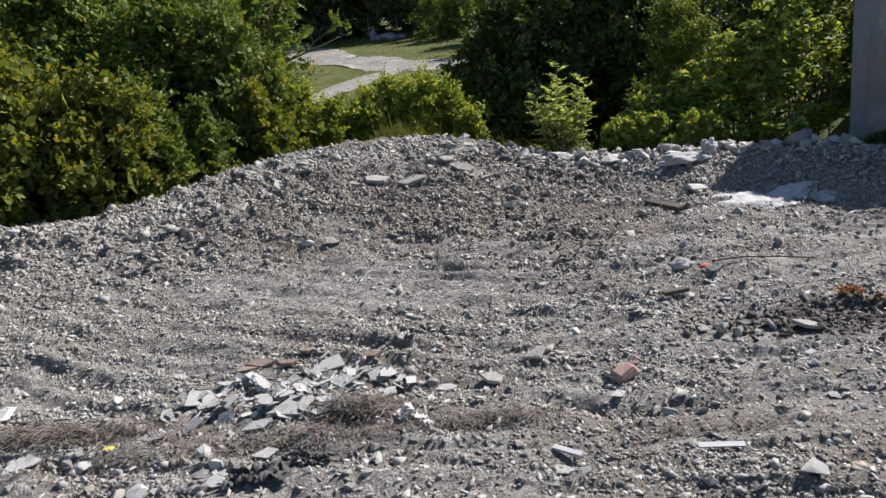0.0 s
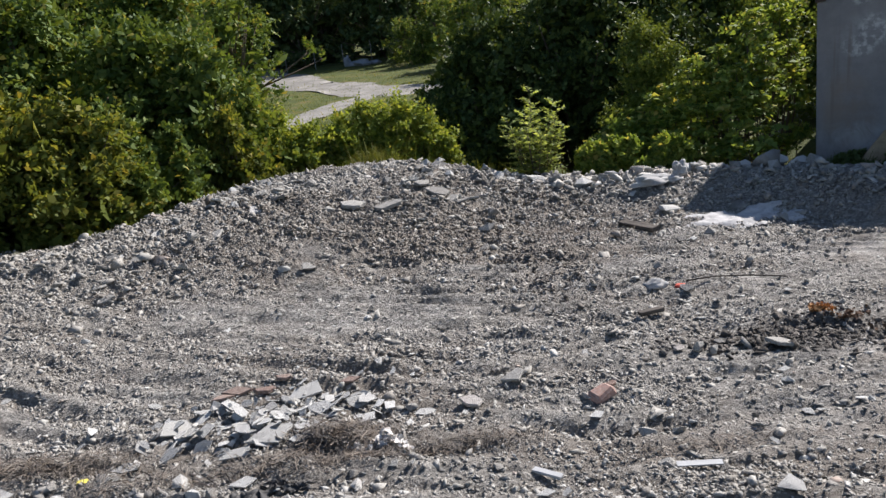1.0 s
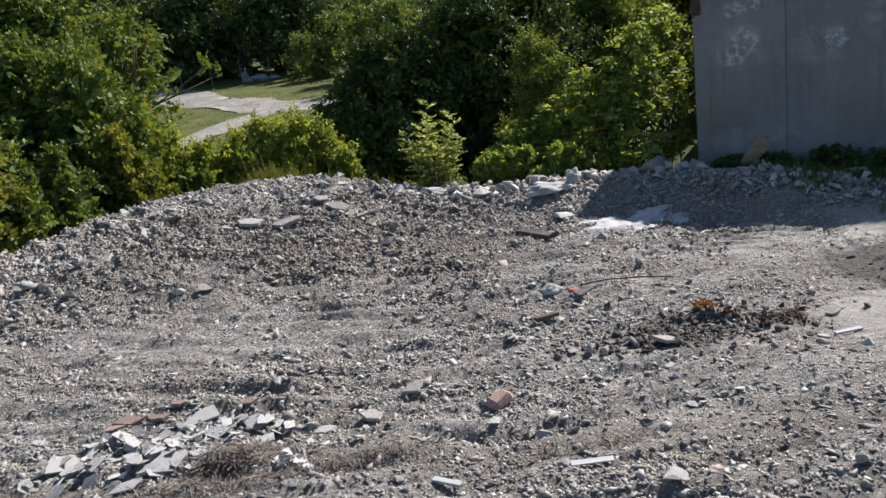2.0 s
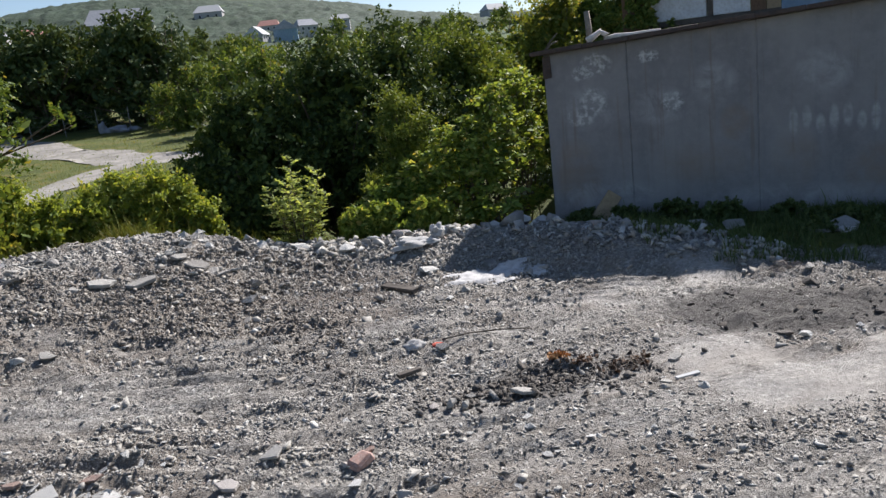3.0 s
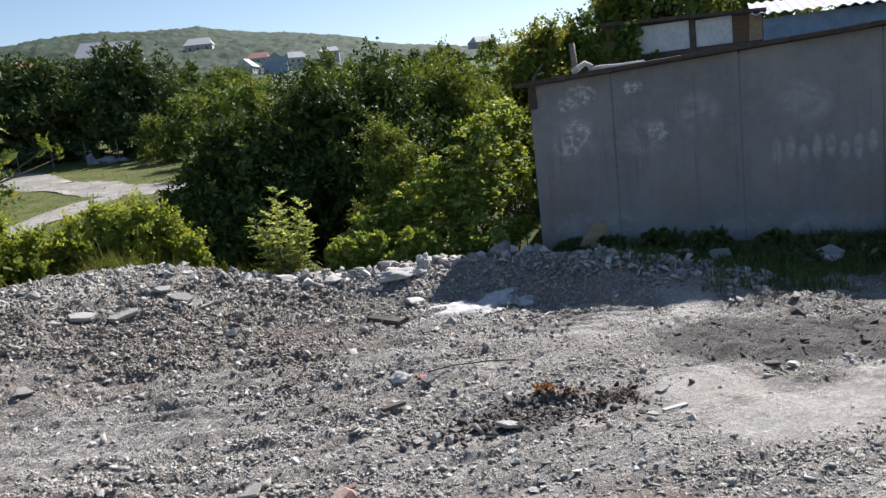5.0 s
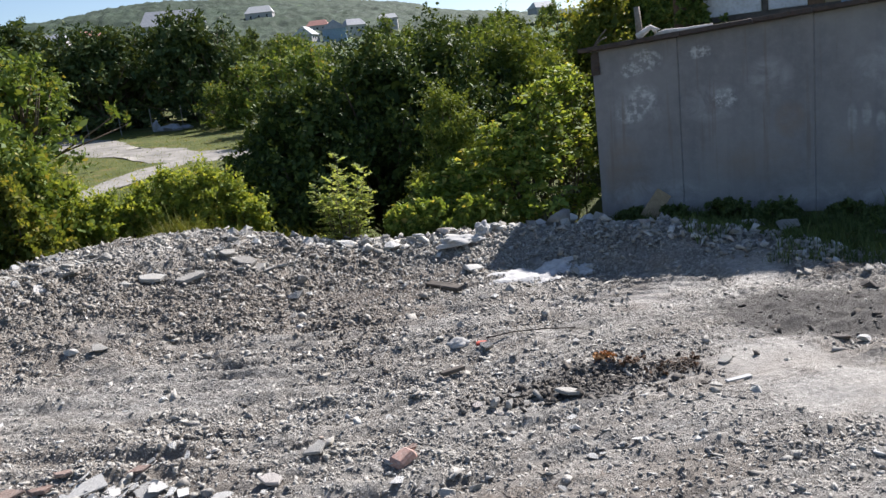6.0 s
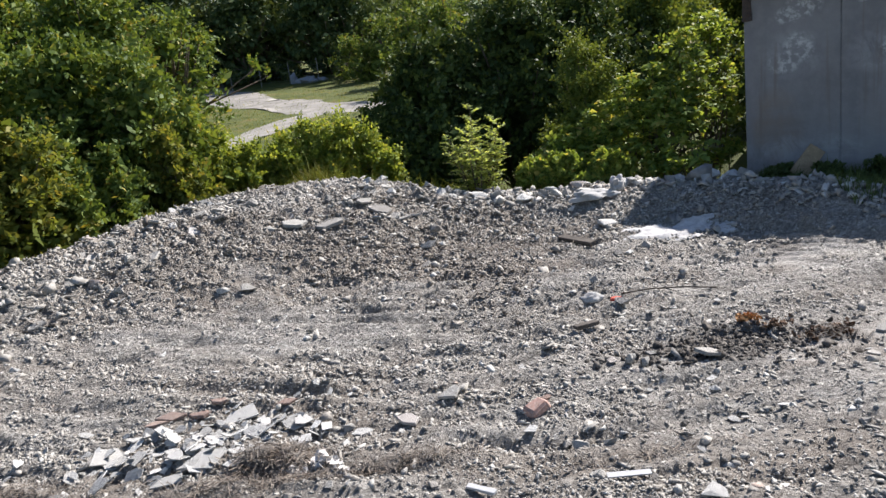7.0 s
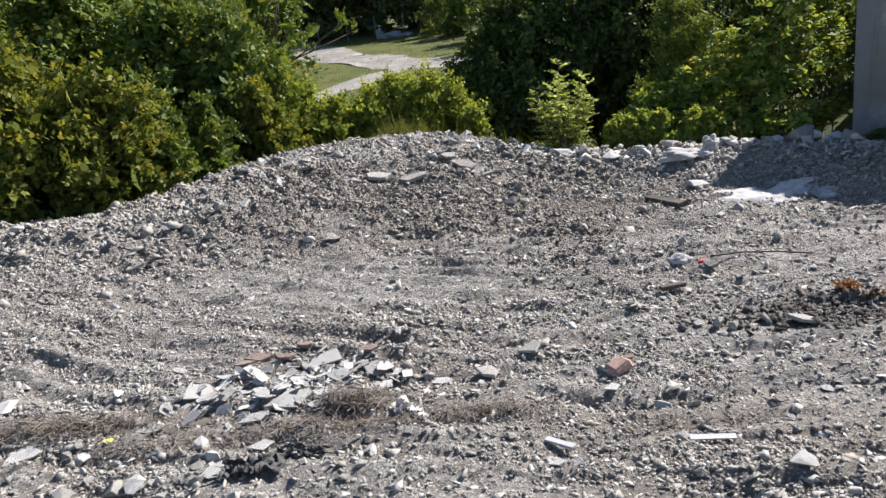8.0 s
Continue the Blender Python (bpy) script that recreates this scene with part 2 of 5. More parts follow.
ROAD = plain("gravel_track", (0.245, 0.23, 0.205), 0.95, 0.4, 0.9, second=(0.20, 0.185, 0.14))
RENDER_WHITE = plain("far_house_wall", (0.40, 0.39, 0.38), 0.85, 0.1, 1)
ROOF_RED = plain("far_red_roof", (0.40, 0.20, 0.16), 0.8, 0.2, 1)
ROOF_GREY = plain("far_grey_roof", (0.30, 0.31, 0.33), 0.7, 0.2, 1)
GLASS = plain("dark_window", (0.03, 0.035, 0.04), 0.15, 0.1, 1, bump=0.0)
HILLWOOD = plain("hill_woods", (0.030, 0.052, 0.028), 0.9, 0.35, 0.09, bump=0.5, dist=1.0, second=(0.021, 0.040, 0.019))
LEAF_MID = leaf_mat("leaf_green", (0.0, (0.063, 0.106, 0.026)), (0.5, (0.126, 0.184, 0.043)), (0.9, (0.216, 0.274, 0.067)), (1.0, (0.345, 0.287, 0.070)), through_light=0.3)
LEAF_YELLOW = leaf_mat("leaf_yellow_green", (0.0, (0.089, 0.125, 0.028)), (0.6, (0.166, 0.198, 0.043)), (0.92, (0.244, 0.247, 0.055)), (1.0, (0.366, 0.289, 0.060)))
LEAF_WEED = leaf_mat("leaf_weed", (0.0, (0.136, 0.196, 0.039)), (0.6, (0.252, 0.316, 0.064)), (0.92, (0.356, 0.397, 0.090)), (1.0, (0.471, 0.414, 0.103)), through_light=0.4)
LEAF_VINE = leaf_mat("leaf_vine", (0.0, (0.099, 0.159, 0.037)), (0.5, (0.234, 0.318, 0.068)), (0.9, (0.378, 0.449, 0.115)), (1.0, (0.451, 0.374, 0.105)), through_light=0.38)
# the shade of the trees behind the heap is put into this green
LEAF_SHADED = leaf_mat("leaf_shaded", (0.0, (0.032, 0.056, 0.018)), (0.6, (0.073, 0.112, 0.030)), (1.0, (0.171, 0.210, 0.056)), through_light=0.14)
LEAF_CONIFER = leaf_mat("leaf_upright", (0.0, (0.087, 0.129, 0.028)), (0.6, (0.157, 0.206, 0.043)), (1.0, (0.245, 0.277, 0.064)), through_light=0.25)
LEAF_PALE = leaf_mat("leaf_pale_green", (0.0, (0.214, 0.280, 0.090)), (0.6, (0.342, 0.420, 0.157)), (1.0, (0.492, 0.540, 0.235)), through_light=0.55)
# far trees; also the wall-foot plants, whose shade this darker green paints
LEAF_FAR_OR_SHADED = leaf_mat("leaf_far_or_shaded", (0.0, (0.059, 0.090, 0.031)), (0.6, (0.107, 0.150, 0.052)), (1.0, (0.171, 0.205, 0.078)), through_light=0.25)
# dark green with the fence trees' own shade mixed into it
LEAF_ROW_SHADED = leaf_mat("leaf_row_shaded", (0.0, (0.039, 0.066, 0.025)), (0.6, (0.075, 0.112, 0.040)), (1.0, (0.139, 0.170, 0.062)), through_light=0.15)
GRASS_DRY = leaf_mat("weed_blade", (0.0, (0.10, 0.13, 0.025)), (0.6, (0.17, 0.19, 0.04)), (1.0, (0.25, 0.22, 0.08)), through_light=0.25)


# ---- mesh helpers ----
def link_mesh(name, verts, faces, material, parent=None, label="", smooth=False):
    me = bpy.data.meshes.new(name)
    verts = np.asarray(verts, np.float32)
    if isinstance(faces, np.ndarray):
        k = faces.shape[1]
        me.vertices.add(len(verts)), me.loops.add(faces.size), me.polygons.add(len(faces))
        me.vertices.foreach_set("co", verts.ravel())
        me.loops.foreach_set("vertex_index", faces.astype(np.int32).ravel())
        me.polygons.foreach_set("loop_start", np.arange(0, faces.size, k, dtype=np.int32))
        me.update(calc_edges=True)
    else:
        me.from_pydata(verts.tolist(), [], faces)
        me.update()
    if smooth:
        me.polygons.foreach_set("use_smooth", np.ones(len(me.polygons), bool))
    me.materials.append(material)
    ob = new(name, me)
    ob.parent = parent
    if label:
        ob["label"] = label
    return ob


def part(name, bm, material, parent=None, label="", smooth=False):
    me = bpy.data.meshes.new(name)
    bm.to_mesh(me)
    bm.free()
    if smooth:
        me.polygons.foreach_set("use_smooth", np.ones(len(me.polygons), bool))
    me.materials.append(material)
    ob = new(name, me)
    ob.parent = parent
    if label:
        ob["label"] = label
    return ob


def holder(name, m, label, category, group=""):
    e = new(name)
    e.empty_display_size = 0.1
    e.matrix_world = m
    return tagged(e, label, category, group)


def box(bm, x0, x1, y0, y1, z0, z1, bevel=0.0, seed=None, rough=0.0):
    """A box with worn edges added to bm."""
    made = bmesh.ops.create_cube(bm, size=1.0, matrix=Matrix.Translation(((x0 + x1) / 2, (y0 + y1) / 2, (z0 + z1) / 2)) @ Matrix.Diagonal((x1 - x0, y1 - y0, z1 - z0, 1)))
    vs = made["verts"]
    if rough:
        rnd = random.Random(seed)
        for v in vs:
            v.co += Vector([rnd.uniform(-rough, rough) for _ in range(3)])
    if bevel:
        edges = list({e for v in vs for e in v.link_edges})
        bmesh.ops.bevel(bm, geom=edges, offset=bevel, segments=1, affect="EDGES", profile=0.5)
    return bm


def tubes(paths, sides=6):
    """Tapered tubes along lists of (x, y, z, radius): verts and faces."""
    V, F = [], []
    for path in paths:
        start = len(V)
        for k, (x, y, z, r) in enumerate(path):
            a, b = Vector(path[max(k - 1, 0)][:3]), Vector(path[min(k + 1, len(path) - 1)][:3])
            d = (b - a).normalized()
            u = d.cross(Vector((0.31, 0.9, 0.2))).normalized()
            w = d.cross(u)
            for s in range(sides):
                c = 2 * math.pi * s / sides
                V.append(Vector((x, y, z)) + r * (math.cos(c) * u + math.sin(c) * w))
        for k in range(len(path) - 1):
            for s in range(sides):
                p, q = start + k * sides + s, start + k * sides + (s + 1) % sides
                F.append((p, q, q + sides, p + sides))
        F.append(tuple(start + (len(path) - 1) * sides + s for s in range(sides)))
        F.append(tuple(start + s for s in reversed(range(sides))))
    return V, F


def rock_mesh(name, seed, flat=0.7, material=None, sharp=0.5, detail=1):
    """An angular broken stone about 1 across, resting near z = 0."""
    rnd = random.Random(seed)
    bm = bmesh.new()
    pts = []
    for _ in range(12 if detail else 9):
        v = Vector((rnd.gauss(0, 1), rnd.gauss(0, 1), rnd.gauss(0, 1))).normalized()
        pts.append(v * rnd.uniform(1 - sharp, 1.0) * 0.5)
    vs = [bm.verts.new((p.x * rnd.uniform(0.95, 1.05), p.y * 0.8, p.z * flat)) for p in pts]
    bmesh.ops.convex_hull(bm, input=vs)
    bmesh.ops.delete(bm, geom=[v for v in bm.verts if not v.link_faces], context="VERTS")
    if detail:
        bmesh.ops.bevel(bm, geom=list(bm.edges), offset=0.014, segments=1, affect="EDGES")
    me = bpy.data.meshes.new(name)
    bm.to_mesh(me)
    bm.free()
    me.materials.append(material or STONE)
    return me


def shard_mesh(name, seed, material, thick=0.05, wide=0.62):
    """A broken flat piece of tile or slab, about 1 long."""
    rnd = random.Random(seed)
    n = rnd.choice((4, 5, 6, 7))
    a0 = rnd.uniform(0, 6.28)
    ring = [(0.5 * rnd.uniform(0.55, 1.1) * math.cos(a0 + 6.283 * (k + rnd.uniform(-0.28, 0.28)) / n), wide * 0.5 * rnd.uniform(0.55, 1.15) * math.sin(a0 + 6.283 * (k + rnd.uniform(-0.28, 0.28)) / n)) for k in range(n)]
    bm = bmesh.new()
    f = bm.faces.new([bm.verts.new((x, y, 0)) for x, y in ring])
    up = bmesh.ops.extrude_face_region(bm, geom=[f])
    for v in up["geom"]:
        if isinstance(v, bmesh.types.BMVert):
            v.co.z += thick
            v.co.x += rnd.uniform(-0.02, 0.02)
    bmesh.ops.recalc_face_normals(bm, faces=bm.faces)
    bmesh.ops.bevel(bm, geom=list(bm.edges), offset=thick * 0.15, segments=1, affect="EDGES")
    me = bpy.data.meshes.new(name)
    bm.to_mesh(me)
    bm.free()
    me.materials.append(material)
    return me


def rest(name, me, x, y, size, turn=0.0, tilt=(0, 0), sink=0.15, label="", category="", group="", stretch=(1, 1, 1), lift=0.0):
    """Lays a mesh on the ground at x, y."""
    ob = new(name, me)
    z = float(land(np.array([x]), np.array([y]))[0])
    low = min(v.co.z for v in me.vertices) * size * stretch[2]
    high = max(v.co.z for v in me.vertices) * size * stretch[2]
    ob.matrix_world = pose(x, y, z - low - sink * (high - low) + lift, tilt[0], tilt[1], turn) @ Matrix.Diagonal((size * stretch[0], size * stretch[1], size * stretch[2], 1))
    return tagged(ob, label, category, group)


def leaves(centres, radii, count, size, seed, up=0.25, shell=0.55, long=1.7, lean=(0, 0, 0)):
    """Many small folded leaves in clumps round the centres: verts and quads."""
    rng = np.random.default_rng(seed)
    c, r = np.asarray(centres, float), np.asarray(radii, float)
    vol = r.min(axis=1) if r.ndim > 1 else r
    w = vol ** 2
    pick = rng.choice(len(c), count, p=w / w.sum())
    d = rng.normal(size=(count, 3))
    d /= np.linalg.norm(d, axis=1)[:, None]
    k = np.clip(shell + (1 - shell) * rng.random(count) + rng.normal(0, 0.22, count), 0.05, 1.8)
    rr = r[pick] if r.ndim > 1 else r[pick][:, None]
    p = c[pick] + d * rr * k[:, None]
    n = d * 0.25 + rng.normal(size=(count, 3)) * 0.8 + np.array([0, 0, up * 2])
    n /= np.linalg.norm(n, axis=1)[:, None]
    a = np.cross(n, rng.normal(size=(count, 3)) + np.array(lean))
    a /= np.linalg.norm(a, axis=1)[:, None]
    b = np.cross(n, a)
    s = size * np.exp(rng.normal(0, 0.28, count))[:, None]
    fold = s * 0.12
    V = np.stack([p - a * s * long * 0.5, p + b * s * 0.5 + n * fold, p + a * s * long * 0.5 - n * fold, p - b * s * 0.5 + n * fold], 1).reshape(-1, 3)
    return V, np.arange(4 * count).reshape(-1, 4)


def shoots(centres, radii, count, size, seed, long=0.5, per=12, upward=0.6):
    """Leafy shoots that stick out of the clumps: leaves in two rows along thin bent lines."""
    rng = np.random.default_rng(seed)
    c, r = np.asarray(centres, float), np.asarray(radii, float)
    n = max(1, count // per)
    pick = rng.integers(len(c), size=n)
    d = rng.normal(size=(n, 3))
    d /= np.linalg.norm(d, axis=1)[:, None]
    start = c[pick] + d * r[pick] * 0.6
    way = d + rng.normal(size=(n, 3)) * 0.4 + np.array([0, 0, upward])
    way /= np.linalg.norm(way, axis=1)[:, None]
    sag = rng.uniform(0.0, 0.5, n)
    reach = long * rng.uniform(0.4, 1.2, n)
    side = np.cross(way, rng.normal(size=(n, 3)))
    side /= np.linalg.norm(side, axis=1)[:, None]
    t = (np.arange(per) + 0.5) / per
    flip = np.where(np.arange(per) % 2, 1.0, -1.0)
    spine = start[:, None] + way[:, None] * (reach[:, None] * t)[..., None] - np.array([0, 0, 1.0]) * (sag[:, None] * reach[:, None] * t ** 2)[..., None]
    a = side[:, None] * flip[None, :, None] + way[:, None] * 0.7 + rng.normal(size=(n, per, 3)) * 0.25
    a /= np.linalg.norm(a, axis=2)[..., None]
    s = size * (1.15 - 0.5 * t)[None, :, None] * np.exp(rng.normal(0, 0.2, (n, per, 1)))
    nrm = np.cross(a, way[:, None] + rng.normal(size=(n, per, 3)) * 0.5)
    nrm /= np.linalg.norm(nrm, axis=2)[..., None]
    b = np.cross(nrm, a)
    V = np.stack([spine, spine + a * s * 0.8 + b * s * 0.5, spine + a * s * 1.7, spine + a * s * 0.8 - b * s * 0.5], 2).reshape(-1, 3)
    return V, np.arange(4 * n * per).reshape(-1, 4)


def bush(name, label, x, y, wide, high, seed, count, size, material, clumps=26, category="bush", deep=None, lean=(0.0, 0.0), low=0.05, stems=4, base=None, taper=0.75, crowd=1.08, sprays=0.4, upright=0.5):
    """A shrub or small tree: stems and limbs, and a ragged crown of leaf clumps."""
    rnd = random.Random(seed)
    z0 = float(land(np.array([x]), np.array([y]), False)[0]) if base is None else base
    h = holder(name, pose(x, y, z0), label, category)
    deep = deep or wide
    centres, radii, paths = [], [], []
    clumps = int(clumps * 3.4)
    for k in range(clumps):
        u = rnd.random() ** 0.85
        zc = high * (low + (0.93 - low) * u) * (1 if rnd.random() < 0.8 else rnd.uniform(1, 1.14))
        wild = 1 if rnd.random() < 0.72 else rnd.uniform(1.05, 1.45)
        spread = wild * (1 - taper * u ** 2.2) * (0.75 + 0.25 * math.sin(2.6 * u + 0.4))
        ang, q = rnd.uniform(0, 6.283), math.sqrt(rnd.random())
        cx, cy = math.cos(ang) * q * spread * wide * 0.5 + lean[0] * u, math.sin(ang) * q * spread * deep * 0.5 + lean[1] * u
        centres.append((cx, cy, zc))
        r = rnd.uniform(0.04, 0.145) * (wide + high) * 0.36 / wild ** 1.6
        radii.append((r, r, r * rnd.uniform(0.8, 1.6)))
    for k in range(stems):
        ang = rnd.uniform(0, 6.283)
        ex, ey = math.cos(ang) * wide * 0.2 + lean[0] * 0.6, math.sin(ang) * deep * 0.2 + lean[1] * 0.6
        r0 = 0.012 * (wide + high) / (0.6 + 0.4 * stems)
        paths.append([(ex * t * (0.4 + 0.6 * t) + rnd.uniform(-1, 1) * 0.02 * high, ey * t + rnd.uniform(-1, 1) * 0.02 * high, -0.15 + (0.75 * high + 0.15) * t, r0 * (1.15 - t)) for t in (0, 0.2, 0.45, 0.7, 1.0)])
    for cx, cy, cz in centres[::3]:
        zb = cz * rnd.uniform(0.35, 0.6)
        paths.append([(cx * 0.25, cy * 0.25, zb, 0.004 * (wide + high)), (cx * 0.65, cy * 0.65, (zb + cz) / 2, 0.003 * (wide + high)), (cx, cy, cz, 0.001 * (wide + high))])
    V, F = tubes(paths, 5)
    link_mesh("trunk", V, F, BARK, h, smooth=True)
    inner = int(count * crowd * (1 - sprays))
    V, F = leaves(centres, radii, inner, size * 0.88, seed, shell=0.4)
    if sprays:
        V2, F2 = shoots(centres, radii, int(count * crowd * sprays), size * 0.8, seed + 7, 0.085 * (wide + high), upward=upright)
        V, F = np.concatenate([V, V2]), np.concatenate([F, F2 + len(V)])
    # oversized leaves added inside the crown to block light and darken it
    core = max(60, inner // (4 if material is LEAF_SHADED else 8))
    V3, F3 = leaves([(cx * 0.62, cy * 0.62, cz * 0.86) for cx, cy, cz in centres], np.asarray(radii) * 0.9, core, size * 2.3, seed + 9, shell=0.1)
    V, F = np.concatenate([V, V3]), np.concatenate([F, F3 + len(V)])
    link_mesh("crown", V, F, material, h)
    return h


# ---- the lie of the land ----
def hash2(i, j, seed):
    n = (i.astype(np.int64) * 374761393 + j.astype(np.int64) * 668265263 + seed * 974634541) & 0xFFFFFFFF
    n = ((n ^ (n >> 13)) * 1274126177) & 0xFFFFFFFF
    return ((n ^ (n >> 16)) & 0xFFFF) / 65535.0


def vnoise(x, y, seed=0):
    """Smooth value noise in -1..1."""
    i, j = np.floor(x), np.floor(y)
    u, v = x - i, y - j
    u, v = u * u * (3 - 2 * u), v * v * (3 - 2 * v)
    a, b = hash2(i, j, seed), hash2(i + 1, j, seed)
    c, d = hash2(i, j + 1, seed), hash2(i + 1, j + 1, seed)
    return 2 * ((a + (b - a) * u) * (1 - v) + (c + (d - c) * u) * v) - 1


def fbm(x, y, octaves=4, seed=0):
    return sum(vnoise(x * 2 ** k + 17 * k, y * 2 ** k - 9 * k, seed + k) * 0.5 ** k for k in range(octaves))


def clods(x, y, size, seed, fill=0.7):
    """Lumps of earth and stone, one to a cell, as height in 0..1."""
    x, y = x / size, y / size
    i, j = np.floor(x), np.floor(y)
    out = np.zeros_like(x)
    for di in (-1, 0, 1):
        for dj in (-1, 0, 1):
            a, b = i + di, j + dj
            r = 0.25 + 0.4 * hash2(a, b, seed + 3)
            d = np.hypot((x - a - hash2(a, b, seed)) * (0.7 + 0.6 * hash2(a, b, seed + 5)), y - b - hash2(a, b, seed + 1)) / r
            tall = np.where(hash2(a, b, seed + 4) < fill, 0.35 + 0.65 * hash2(a, b, seed + 2), 0)
            out = np.maximum(out, tall * r * 1.6 * np.clip(1.25 * (1 - d * d), 0, 0.75))
    return out


def shards(x, y, size, seed):
    """Angular broken plates, each tipped its own way, as height in about -1..1."""
    x, y = x / size, y / size
    x, y = x + 0.3 * vnoise(x * 1.3, y * 1.3, seed + 7), y + 0.3 * vnoise(x * 1.3, y * 1.3, seed + 8)
    i, j = np.floor(x), np.floor(y)
    best, out = np.full_like(x, 9.0), np.zeros_like(x)
    for di in (-1, 0, 1):
        for dj in (-1, 0, 1):
            a, b = i + di, j + dj
            dx, dy = x - a - hash2(a, b, seed), y - b - hash2(a, b, seed + 1)
            d = dx * dx + dy * dy
            h = 1.4 * hash2(a, b, seed + 2) - 0.7 + 1.1 * dx * (hash2(a, b, seed + 3) - 0.5) + 1.1 * dy * (hash2(a, b, seed + 4) - 0.3)
            out, best = np.where(d < best, h, out), np.minimum(d, best)
    return out


def step(a, b, v):
    u = np.clip((v - a) / (b - a), 0, 1)
    return u * u * (3 - 2 * u)


# the heap's crest and toe round the first eye: degrees to the right of +y, metres
CREST = np.array([(-180, 9, 0.1), (-70, 8.6, 0.25), (-45, 8.2, 0.37), (-33.5, 8.0, 0.37), (-26.6, 7.7, 0.31), (-20.5, 8.2, 0.38), (-14.9, 8.8, 0.42),
                  (-9.6, 9.2, 0.465), (-4.4, 9.3, 0.445), (-0.5, 9.0, 0.40), (2, 8.8, 0.32), (4.6, 8.6, 0.24), (11.8, 8.6, 0.06),
                  (17.5, 8.7, 0.08), (25, 8.7, 0.08), (33, 8.1, 0.10), (40, 7.7, 0.02), (48, 7.2, -0.12), (70, 7, -0.15), (180, 9, 0.1)])
TOE = np.array([(-180, 8), (-70, 8), (-45, 7.6), (-34, 7.2), (-28, 6.7), (-19, 6.0), (-10, 5.5), (0, 6.0), (6, 7.2), (12, 7.7), (20, 7.7), (33, 6.9), (48, 6.5), (180, 8)])
VALLEY = np.array([(0, -1.1), (13, -1.1), (18, -1.25), (28, -0.62), (40, -0.42), (62, 0.75), (80, 2.6), (150, 9.5), (250, 17), (520, 30), (3000, 40)])
HILL = np.array([(-180, 3), (-60, 4), (-30, 5.5), (-10, 6.6), (-4, 7.2), (3, 7.25), (9, 6.5), (15.5, 5.1), (22, 4.1), (40, 3.6), (180, 3)])


def dark_soil(x, y):
    """Where dark moist earth was tipped, 0..1."""
    n = fbm(x * 2.6, y * 2.6, 5, 92) + 0.25 * ledges(x, y)
    u, v = 0.70 * (x - 4.8) - 0.714 * (y - 3.95), 0.714 * (x - 4.35) + 0.70 * (y - 4.18)
    a = np.clip(2.2 * (0.85 - 0.75 * (np.abs(u) / 1.5) ** 4 - 0.75 * (np.abs(v) / 0.62) ** 4 + 0.42 * n), 0, 0.92)
    b = np.clip(1.7 - ((x - 2.0) / 0.62) ** 2 - ((y - 3.86) / 0.24) ** 2 + 0.8 * n, 0, 0.85)
    return np.maximum(a, b)


def dusty(x, y, soft=False):
    """Where pale dust lies smooth, 0..1."""
    n = fbm(x * 2.4, y * 2.4, 5, 91) + 0.3 * ledges(x, y)
    d = 1.2 * np.exp(-((x - 3.12) / 0.5) ** 2 - ((y - 3.62) / 0.42) ** 2) + 1.1 * np.exp(-((x - 3.65) / 0.6) ** 2 - ((y - 2.88) / 0.36) ** 2) + 0.8 * np.exp(-((x - 3.9) / 1.1) ** 2 - ((y - 5.75) / 0.4) ** 2)
    rolled = 0.22 * np.clip(-streaks(x, y) - 0.05, 0, 1)
    return np.clip(d + 0.4 * n * (d > 0.15), 0, 0.9) if not soft else np.clip(0.85 * d + 0.6 * n * (d > 0.12) + rolled, 0, 0.8)


def rolled_flat(x, y):
    """Where wheels have rolled the yard flat, 0..1."""
    n = 0.5 * fbm(x * 1.6, y * 2.4, 3, 93)
    a = np.clip(1.25 - ((x + 2.0) / 2.5) ** 4 - ((y - 4.95 + 0.12 * (x + 2)) / 0.62) ** 4 + n, 0, 1)
    b = np.clip(1.1 - ((x - 2.2) / 1.5) ** 4 - ((y - 2.95 - 0.08 * (x - 2) ** 2) / 0.35) ** 4 + n, 0, 1)
    return np.maximum(a, 0.4 * b)


def streaks(x, y):
    """Bands of loose and of rolled earth that follow the wheel tracks, about -1..1."""
    rad, ang = np.hypot(x - 1.6, y - 12.0), np.arctan2(x - 1.6, 12.0 - y)
    return fbm(rad * 2.1 + 0.3 * vnoise(x, y, 8), ang * 4.0, 3, 320) + 0.5 * fbm(x * 1.1, y * 1.4, 2, 300)


def ledges(x, y):
    """Torn ledges of earth along the wheel tracks, about -1..1."""
    rad, ang = np.hypot(x - 1.6, y - 12.0), np.arctan2(x - 1.6, 12.0 - y)
    return fbm(rad * 5.2 + 0.5 * vnoise(x * 1.3, y * 1.3, 79), ang * 9.0, 4, 76)


def lines(x, y):
    """Low parallel ridges that wheels pressed up, -1..1."""
    r = np.hypot(x, y)
    lined = np.clip(0.5 + 0.8 * fbm(x * 0.9, y * 1.3, 2, 81), 0, 1) * (1 - step(5.2, 6.6, r))
    return lined * np.sin(27 * np.hypot(x - 1.6, y - 12.0) + 2.0 * fbm(x * 1.3, y * 1.3, 3, 82))


